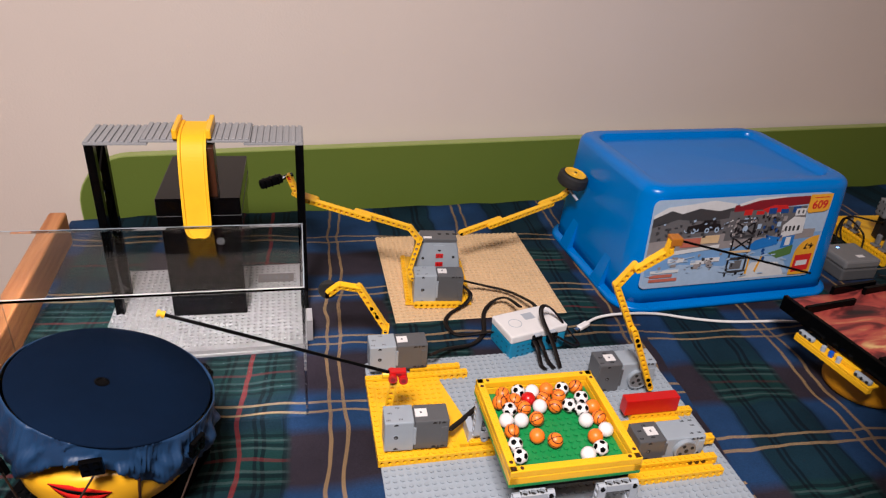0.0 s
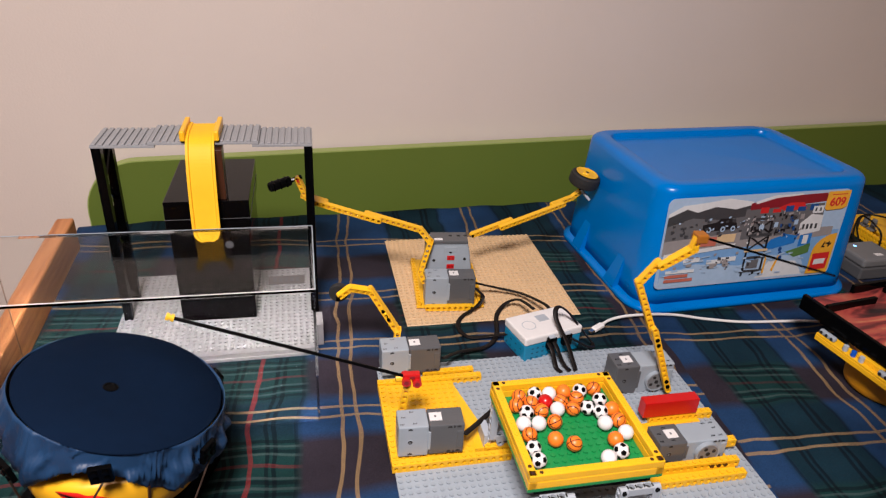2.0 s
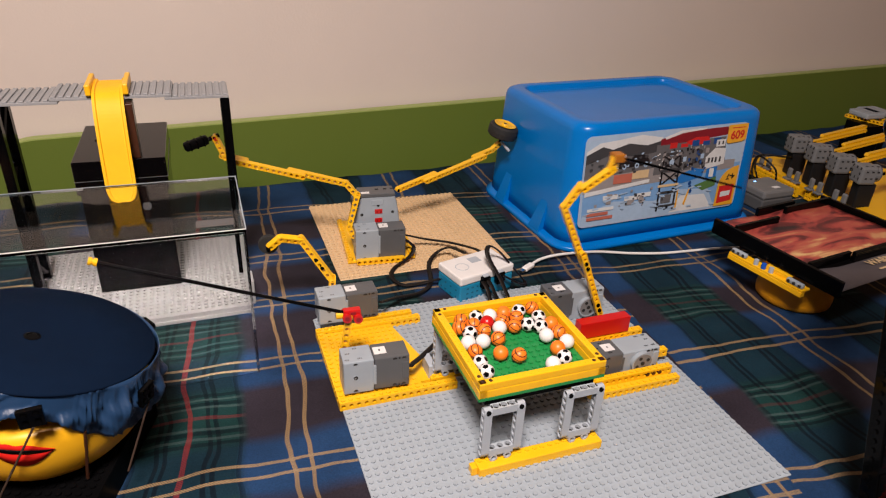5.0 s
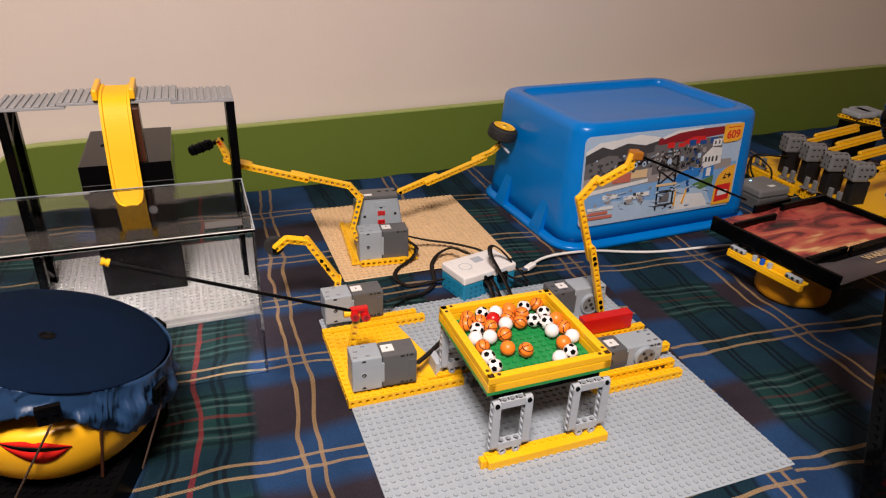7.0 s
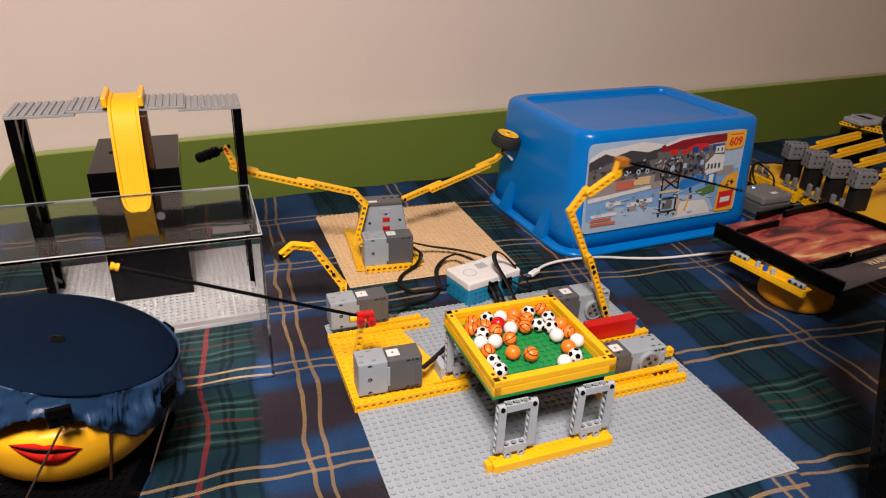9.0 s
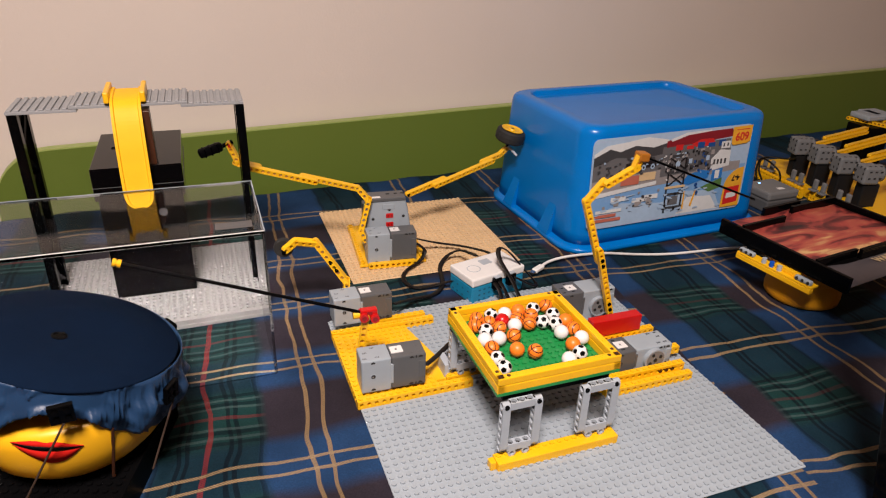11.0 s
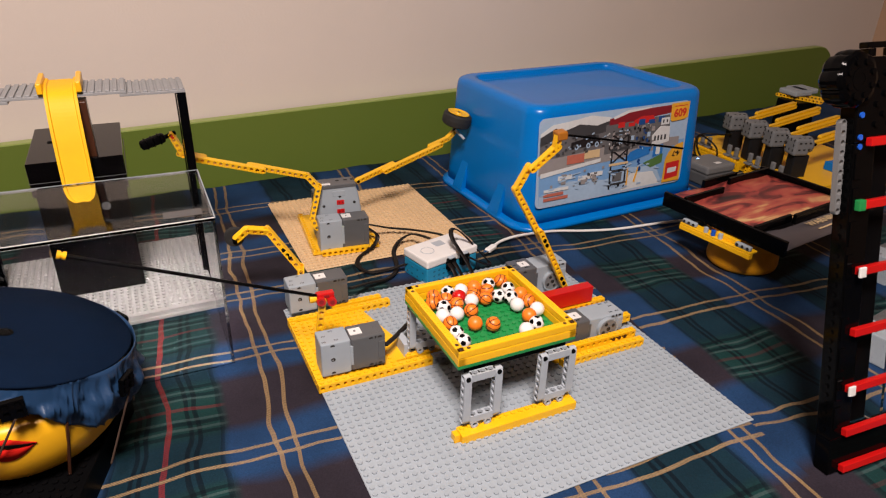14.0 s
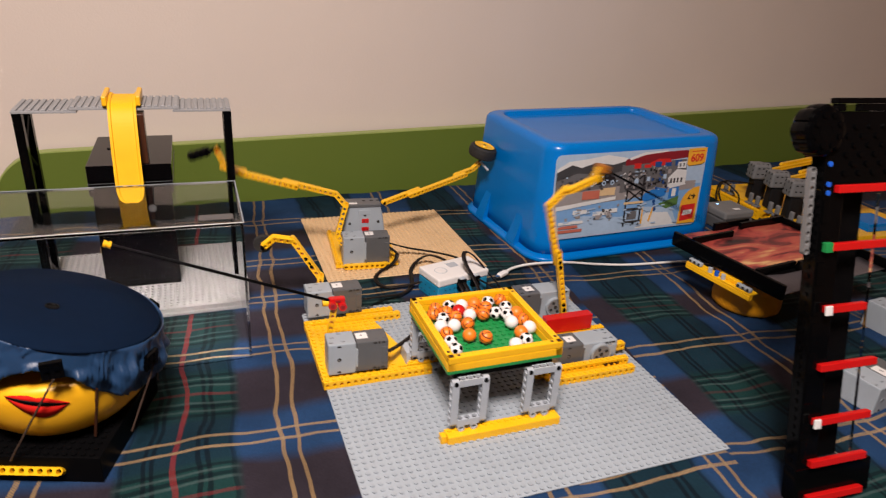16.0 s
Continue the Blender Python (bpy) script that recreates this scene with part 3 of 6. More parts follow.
    if rotor:
        x = length * (0.70 if rotor == "right" else 0.2)
        disc = part("output_disc", cyl(B(), (x, -0.004, high * 0.45), (x, 0.004, high * 0.45), 0.0125, 28), GREYD, t, "round grey output disc")
        part("output_collar", ring(B(), (x, -0.0040, high * 0.45), (0, -1, 0), 0.0118, 0.0136, 0.005, 28), kind_light, disc)
        part("output_hole", cyl(B(), (x, -0.0046, high * 0.45), (x, 0.0, high * 0.45), 0.0025, 12), HOLE, disc)
        for k in range(4):
            q = math.pi / 2 * k + 0.5
            part("output_hole", cyl(B(), (x + 0.0075 * math.cos(q), -0.0043, high * 0.45 + 0.0075 * math.sin(q)), (x + 0.0075 * math.cos(q), 0, high * 0.45 + 0.0075 * math.sin(q)), 0.0022, 10), HOLE, disc)
    return t


def yellow_frame_left():
    t = thing("yellow_motor_base", G, "yellow plate and beam base for two motors", "brick base")
    part("plate", box(B(), 0.0052, 0.088, 0.2168, 0.3398, 0.0, 0.0064, 0.0004), YELLOW, t)
    bm = B()
    vs = [bm.verts.new(p) for p in ((0.088, 0.224, 0), (0.112, 0.224, 0), (0.088, 0.330, 0), (0.088, 0.224, 0.0062), (0.112, 0.224, 0.0062), (0.088, 0.330, 0.0062))]
    for f in ((0, 1, 2), (3, 5, 4), (0, 3, 4, 1), (1, 4, 5, 2), (2, 5, 3, 0)):
        bm.faces.new([vs[i] for i in f])
    part("wedge_plate", bm, YELLOW, t)
    studs("studs", grid_spots(10, 15, 0.0064, 0.0065, 0.2180), YELLOW, t)
    hole_brick(16, YELLOW, t, pose(-0.003, 0.2085, 0))
    hole_brick(15, YELLOW, t, pose(0.005, 0.2170, 0, 0, 0, 90))
    hole_brick(16, YELLOW, t, pose(-0.003, 0.3400, 0))
    hole_brick(8, YELLOW, t, pose(0.054, 0.3525, 0.0002))
    hole_brick(4, LGREY, t, pose(0.1255, 0.2085, 0))
    bm = B()
    box(bm, 0.098, 0.106, 0.226, 0.250, 0, 0.022, 0.0006)
    part("grey_bracket", bm, LGREY, t, "light grey bracket")
    return t


yellow_frame_left()
motor("grey_motor", G @ pose(0.0040, 0.2195, 0.0105, 0, 0, -2.5), "grey and dark grey building-set motor on the yellow base", length=0.069)
motor("grey_motor", G @ pose(0.0030, 0.3525, 0.0105), "grey and dark grey motor behind the yellow beam", high=0.037)


def yellow_frame_right():
    t = thing("yellow_side_base", G, "yellow beams carrying a red brick and two motors", "brick base")
    hole_brick(14, YELLOW, t, pose(0.2535, 0.1460, 0))
    hole_brick(16, YELLOW, t, pose(0.2375, 0.1610, 0.0032))
    for k in range(3):
        part("brown_pin", cyl(B(), (0.3335 + k * U, 0.1607, 0.0080), (0.3335 + k * U, 0.1660, 0.0080), 0.0025, 12), BROWN, t, "dark brown pin")
    hole_brick(10, YELLOW, t, pose(0.3000, 0.2385, 0))
    hole_brick(2, YELLOW, t, pose(0.3580, 0.1830, 0.0096))
    part("plate", box(B(), 0.250, 0.362, 0.1545, 0.2382, 0.0, 0.0032, 0.0004), YELLOW, t)
    studs("studs", grid_spots(13, 8, 0.0032, 0.252, 0.1700), YELLOW, t)
    return t


yellow_frame_right()
motor("grey_motor", G @ pose(0.2745, 0.1735, 0.0050), "dark and light grey motor with a round output disc", False, 0.080, 0.030, 0.0285, "right")
motor("grey_motor", G @ pose(0.2780, 0.2920, 0.0002), "dark and light grey motor turning the waving arm", False, 0.076, 0.030, 0.042, "right")


def red_brick():
    t = thing("red_brick", G @ pose(0.2900, 0.2375, 0.0114), "smooth red brick lying on the yellow beam", "brick")
    part("body", box(B(), 0, 0.068, 0, 0.0135, 0, 0.021, 0.0006), RED, t)


red_brick()

# ---------------------------------------------------------------- the ball tray on its legs
TRAY = G @ pose(0.099, 0.099, 0)


def ball_tray():
    t = thing("ball_tray", TRAY, "yellow-walled tray with a green studded floor on grey frame legs", "tray")
    part("floor_plate", box(B(), 0, 0.128, 0, 0.128, 0.0755, 0.0787, 0.0004), GREEN, t, "green studded floor plate")
    studs("studs", grid_spots(14, 14, 0.0787, 0.008, 0.008), GREEN, t)
    part("under_plate", box(B(), 0.008, 0.120, 0.004, 0.124, 0.0675, 0.0753, 0.0004), BLACKM, t, "black plates under the floor")
    for k, (x, y, a) in enumerate(((0, 0, 0), (0, 0.120, 0), (0.008, 0.0, 90), (0.128, 0.0, 90))):
        n = 0.128
        o = part("wall_low", box(B(), 0, n, 0, 0.0078, 0.0789, 0.0869, 0.0005), YELLOW, t)
        o.matrix_basis = pose(x, y, 0, 0, 0, a)
        o = part("wall_high", box(B(), 0.0003, n - 0.0003, 0.0001, 0.0077, 0.0872, 0.0947, 0.0009), YELLOW, t)
        o.matrix_basis = pose(x, y, 0, 0, 0, a)
    dim = None
    for k in range(2, 14):
        for x, y in (((k + 0.5) * U, 0.004), (0.004, (k + 0.5) * U), (0.124, (k + 0.5) * U), ((k + 0.5) * U, 0.124)):
            if dim is None:
                dim = part("top_dimple", ring(B(), (0, 0, 0), (0, 0, 1), 0.0017, 0.0021, 0.0006, 10), YELLOW, t)
                dim.matrix_basis = pose(x, y, 0.0947)
            else:
                again(dim, pose(x, y, 0.0947), t)
    pin = None
    for x, y in ((0.004, 0.012), (0.012, 0.004), (0.004, 0.004), (0.124, 0.012), (0.116, 0.004), (0.124, 0.004), (0.004, 0.116), (0.012, 0.124), (0.124, 0.116), (0.116, 0.124)):
        if pin is None:
            pin = part("pin_hole", cyl(B(), (0, 0, -0.001), (0, 0, 0.0002), 0.0019, 12), BROWN, t)
            pin.matrix_basis = pose(x, y, 0.0947)
        else:
            again(pin, pose(x, y, 0.0947), t)
    # frame legs: holes run sideways through the uprights and upright through the bars
    upright = Matrix(((0, 1, 0, 0), (0, 0, 1, 0), (1, 0, 0, 0), (0, 0, 0, 1)))
    for x, y in ((0.003, -0.0045), (0.085, -0.0045), (0.003, 0.1255), (0.085, 0.1255)):
        leg = part("leg", B(), LGREY, t, "light grey frame leg")
        leg.matrix_basis = pose(x, y, 0.0165)
        for px in (0.004, 0.036):
            o = part("side", beam(B(), 7, upright, 0.0076, 0.0078, True, 0.0031), LGREY, leg)
            o.matrix_basis = pose(px, 0, 0.004)
            # added dark sheets inside the beams paint the shade seen in the holes
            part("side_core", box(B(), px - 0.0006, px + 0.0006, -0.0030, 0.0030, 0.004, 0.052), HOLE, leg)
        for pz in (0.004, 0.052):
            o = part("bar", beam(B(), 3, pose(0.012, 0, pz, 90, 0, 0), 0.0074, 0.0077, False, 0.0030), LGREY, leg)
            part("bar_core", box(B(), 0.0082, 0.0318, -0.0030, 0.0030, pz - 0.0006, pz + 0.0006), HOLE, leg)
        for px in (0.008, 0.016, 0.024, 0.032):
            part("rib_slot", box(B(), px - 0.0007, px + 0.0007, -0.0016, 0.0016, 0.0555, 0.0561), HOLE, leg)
        for px in (0.013, 0.027):
            tab = part("tab", ring(B(), (px, -0.0036, -0.0030), (0, -1, 0), 0.0024, 0.0039, 0.0072, 16), LGREY, leg)
        part("tab_core", box(B(), 0.010, 0.030, -0.0012, 0.0020, -0.0055, 0.0), DGREY, leg)
        for px, pz in ((0.004, 0.052), (0.036, 0.052)):
            part("pin", cyl(B(), (px, -0.0043, pz), (px, 0.003, pz), 0.0024, 12), BLACK, leg, "black pin")
    part("foot_brick", box(B(), 0.0, 0.128, -0.0152, -0.0004, 0.0002, 0.0098, 0.0005), YELLOW, t, "smooth yellow foot brick")
    studs("foot_studs", [((i + 0.5) * U, -0.0045, 0.0097) for i in range(16)], YELLOW, t, kind="")
    bm = box(B(), -0.006, -0.0002, -0.0110, -0.0030, 0.0002, 0.0092, 0.0005)
    part("foot_end", bm, YELLOW, t)
    hole_brick(16, YELLOW, t, pose(0.0, 0.1215, 0), "foot_brick")
    return t


ball_tray()
BALLS = {
    "basketball": [(0.0245, 0.1088), (0.0179, 0.0971), (0.034, 0.0983), (0.0404, 0.086), (0.0485, 0.0695), (0.0188, 0.056), (0.0569, 0.039), (0.0821, 0.0988), (0.065, 0.0967), (0.0734, 0.0852), (0.1057, 0.1106), (0.1133, 0.0631)],
    "orange": [(0.0413, 0.0469), (0.0727, 0.1103), (0.1131, 0.0791), (0.098, 0.0389)],
    "football": [(0.0417, 0.1109), (0.0253, 0.0857), (0.0169, 0.0391), (0.0171, 0.0241), (0.0897, 0.1094), (0.0884, 0.0844), (0.1049, 0.0936), (0.099, 0.0769), (0.0972, 0.0239)],
    "white": [(0.0566, 0.1091), (0.0574, 0.0861), (0.0325, 0.0693), (0.0176, 0.0711), (0.0971, 0.061), (0.1134, 0.0461), (0.0819, 0.0177)],
    "red": [(0.049, 0.0985)],
}

R_BALL = 0.0074


def ball(kind):
    bm = B()
    if kind == "football":
        bmesh.ops.create_icosphere(bm, subdivisions=4, radius=R_BALL)
        ico = B()
        bmesh.ops.create_icosphere(ico, subdivisions=1, radius=1)
        tips = [v.co.normalized() for v in ico.verts]
        ico.free()
        for f in bm.faces:
            c = f.calc_center_median().normalized()
            if max(c.dot(v) for v in tips) > 0.940:
                f.material_index = 1
        mats = (WHITE, BLACKM)
    else:
        bmesh.ops.create_uvsphere(bm, u_segments=28, v_segments=18, radius=R_BALL)
        mats = {"basketball": BBALL, "orange": ORANGE, "white": WHITE, "red": RED}[kind]
    me_ob = part({"football": "football", "basketball": "basketball"}.get(kind, "ball"), bm, mats, None, smooth=True)
    words = {"football": "tiny white toy football with black patches in the tray", "basketball": "tiny orange toy basketball with dark seams in the tray",
             "orange": "tiny plain orange ball in the tray", "white": "tiny plain white ball in the tray", "red": "tiny plain red ball among the others"}[kind]
    return tagged(me_ob, words, "ball", "balls in the tray")


rnd = random.Random(4)
for kind, places in BALLS.items():
    first = ball(kind)
    for k, (x, y) in enumerate(places):
        m = TRAY @ pose(min(max(x, 0.0162), 0.1118), min(max(y, 0.0162), 0.1118), 0.0805 + R_BALL, rnd.uniform(0, 360), rnd.uniform(0, 360), rnd.uniform(0, 360))
        if k:
            copy_thing(first, m)
        else:
            first.matrix_basis = m


# ---------------------------------------------------------------- the big blue bin, upside down
BIN = pose(0.447, 0.534, BED, 0, 0, 6.0)


def toy_bin():
    t = thing("toy_bin", BIN, "bright blue plastic toy bin standing upside down with a printed label", "storage bin")
    bm = B()
    w0, d0, w1, d1 = 0.376, 0.275, 0.354, 0.252
    L = [(rounded(w0, d0, 0.036), 0.012), (rounded(w0 - 0.002, d0 - 0.002, 0.036), 0.030)]
    for z, g in ((0.182, 0.0), (0.1885, 0.0012), (0.1925, 0.0040), (0.1945, 0.0080), (0.1950, 0.0120)):
        L.append((rounded(w1 + 0.004 - 2 * g, d1 + 0.004 - 2 * g, 0.034), z))
    for g, r, z in ((0.044, 0.024, 0.1952), (0.048, 0.022, 0.1944), (0.051, 0.020, 0.1925), (0.054, 0.018, 0.1885), (0.058, 0.016, 0.1868), (0.064, 0.014, 0.1862)):
        L.append((rounded(w1 - g, d1 - g, r), z))
    part("body", loft(bm, L), BLUE, t, smooth=True)
    bm = B()
    F = [(rounded(0.380, 0.280, 0.040), 0.0), (rounded(0.394, 0.294, 0.046), 0.0), (rounded(0.396, 0.296, 0.047), 0.004), (rounded(0.394, 0.294, 0.046), 0.0075),
         (rounded(0.388, 0.288, 0.044), 0.0085), (rounded(0.375, 0.274, 0.037), 0.0125)]
    part("rim", loft(bm, F), BLUE, t, "wide blue rim resting on the cloth", smooth=True)
    for y in (-0.075, 0.045):
        bm = B()
        vs = [bm.verts.new(p) for p in ((-0.198, y, 0.0085), (-0.185, y, 0.060), (-0.198, y + 0.030, 0.0085), (-0.185, y + 0.018, 0.060), (-0.178, y, 0.0085), (-0.178, y + 0.030, 0.0085))]
        for f in ((0, 1, 4), (2, 5, 3), (0, 2, 3, 1), (1, 3, 5, 4), (0, 4, 5, 2)):
            bm.faces.new([vs[i] for i in f])
        part("rib", bm, BLUE, t)
    return t


bin_thing = toy_bin()


# ---------------------------------------------------------------- stage: roof on posts, slide, black box
def stage_roof():
    t = thing("stage_roof", pose(-0.4445, 0.398, 0.0, 0, 0, 2.0), "grey ribbed roof on black lattice posts over the stage", "toy roof")
    for x0, x1, z in ((0.0, 0.072, 0.2450), (0.064, 0.192, 0.2485), (0.184, 0.256, 0.2450)):
        part("roof_plate", box(B(), x0, x1, 0, 0.064, z, z + 0.0032, 0.0004), ROOFG, t)
        n = int((x1 - x0) / U)
        first = None
        for i in range(n):
            bm = box(B(), 0, 0.0052, 0.001, 0.063, 0, 0.0022, 0.0008) if first is None else None
            if first is None:
                first = part("roof_rib", bm, ROOFG, t)
                first.matrix_basis = pose(x0 + i * U + 0.0014, 0, z + 0.003)
            else:
                again(first, pose(x0 + i * U + 0.0014, 0, z + 0.003), t)
    for x in (0.006, 0.251):
        for y in (0.006, 0.052):
            part("post", box(B(), x - 0.0052, x + 0.0052, y - 0.0055, y + 0.0055, BED, 0.2449, 0.0005), BLACK, t, "black post")
        for k in range(6):
            z0 = 0.010 + k * 0.038
            a, b = ((0.006, z0), (0.052, z0 + 0.036)) if k % 2 else ((0.052, z0), (0.006, z0 + 0.036))
            part("lattice_bar", cyl(B(), (x, a[0], a[1]), (x, b[0], b[1]), 0.0045, 8), BLACK, t)
    return t


stage_roof()


def slide():
    t = thing("slide", pose(-0.321, 0.42, 0.0, 0, 0, 3) @ pose(0, -0.42, 0), "yellow curved slide with side rails running down from the roof", "slide")
    path = [(0.455, 0.2588), (0.420, 0.2590), (0.400, 0.2540), (0.388, 0.2400), (0.380, 0.2180), (0.374, 0.1910), (0.370, 0.1620), (0.368, 0.1345)]
    fine = []
    P = [Vector((0, y, z)) for y, z in path]
    for i in range(len(P) - 1):
        a, b, c, d = P[max(i - 1, 0)], P[i], P[i + 1], P[min(i + 2, len(P) - 1)]
        for s in range(5):
            u = s / 5
            fine.append(0.5 * ((2 * b) + (c - a) * u + (2 * a - 5 * b + 4 * c - d) * u * u + (3 * b - a - 3 * c + d) * u ** 3))
    fine.append(P[-1])
    bm = B()
    rows = []
    hw = 0.0165
    for i, p in enumerate(fine):
        d = (fine[min(i + 1, len(fine) - 1)] - fine[max(i - 1, 0)]).normalized()
        nrm = Vector((0, d.z, -d.y))
        if nrm.z < 0 and i < 8:
            nrm = -nrm
        k = len(fine) - 1 - i
        w = hw * (0.45, 0.75, 0.9, 0.97)[k] if k < 4 else hw
        ring = []
        for x, o in ((-w, 0.0), (-w, 0.0035), (-w + 0.003, 0.0035), (-w + 0.004, 0.0015), (w - 0.004, 0.0015), (w - 0.003, 0.0035), (w, 0.0035), (w, 0.0)):
            ring.append(bm.verts.new(p + Vector((x, 0, 0)) + nrm * (o - 0.002)))
        rows.append(ring)
    for a, b in zip(rows, rows[1:]):
        for i in range(8):
            bm.faces.new((a[i], a[(i + 1) % 8], b[(i + 1) % 8], b[i]))
    bm.faces.new(rows[0])
    bm.faces.new(rows[-1][::-1])
    part("chute", bm, SLIDEY, t, smooth=False)
    for s in (-1, 1):
        bm = box(B(), s * 0.0195 - 0.003, s * 0.0195 + 0.003, 0.398, 0.458, 0.2540, 0.2665, 0.0015)
        part("side_rail", bm, YELLOW, t)
    part("support", box(B(), 0.010, 0.024, 0.396, 0.420, 0.1775, 0.2440, 0.001), BROWN, t, "dark brown support behind the slide")
    return t


slide()


def black_box():
    t = thing("black_box", pose(-0.3695, 0.388, 0.0034, 0, 0, 2.5), "glossy black box with a lid on the white stage", "box")
    part("body", box(B(), 0.002, 0.098, 0.003, 0.146, 0, 0.1337, 0.0012), SOFTBLK, t)
    part("lid", box(B(), -0.001, 0.101, 0, 0.148, 0.1340, 0.1760, 0.0012), SOFTBLK, t)
    part("lid_band", box(B(), -0.0014, 0.1014, -0.0004, 0.147, 0.1520, 0.1526, 0), DGREY, t, "thin seam round the lid")
    bm = cyl(B(), (0.018, 0.080, 0.1765), (0.050, 0.082, 0.1765), 0.0011, 8)
    part("slot", bm, BLACKM, t)
    bm = lathe(B(), [(0.005, 0), (0.0053, 0.0005), (0.004, 0.0008)], 20)
    o = part("seal", bm, DGREY, t, "small grey round badge")
    o.matrix_basis = pose(0.072, 0.003, 0.113, 90, 0, 0)
    part("slot_end", lathe(B(), [(0.0030, 0), (0.0031, 0.0004), (0.002, 0.0006)], 16, (0.020, 0.080, 0.1760)), BLACKM, t)
    return t


black_box()


flat_tag = mat("grey_tag_plastic", (0.085, 0.08, 0.078), 0.3)


def acrylic_case():
    t = thing("acrylic_case", pose(-0.532, 0.1713, BED, 0, 0, 2.6), "clear acrylic display case standing in front of the white stage", "display case")
    w, d, h, k = 0.349, 0.146, 0.1745, 0.0028
    for nm, b in (("front_pane", (0, w, 0, k, 0.0, h - k)), ("back_pane", (0, w, d - k, d, 0.0, h - k)), ("side_pane", (0, k, k, d - k, 0, h - k)),
                  ("side_pane", (w - k, w, k, d - k, 0, h - k)), ("top_pane", (0, w, 0, d, h - k + 0.0003, h))):
        o = part(nm, box(B(), *b), GLASS, t)
        o.visible_shadow = False
    # opaque white and grey strips stand in for highlights along the top edges
    for y in (0.0007, d - 0.0007):
        part("edge_glint", box(B(), 0, w, y - 0.0006, y + 0.0006, h + 0.0002, h + 0.0008, 0.0002), WHITE if y < 0.01 else GREY, t, "thin pale strip painted as the edge's glint")
    tag = part("maker_tag", box(B(), w - 0.046, w - 0.010, 0.014, 0.030, h + 0.0001, h + 0.0005), flat_tag, t, "small grey tag on the case top")
    for i in range(5):
        part("tag_line", box(B(), w - 0.041 + i * 0.0055, w - 0.0375 + i * 0.0055, 0.018, 0.026, h + 0.0005, h + 0.0007), DGREY, tag)
    part("edge_glint", box(B(), w - 0.0006, w + 0.0006, 0, d, h + 0.0002, h + 0.0008, 0.0002), GREY, t, "thin pale strip painted as the edge's glint")
    return t


acrylic_case()


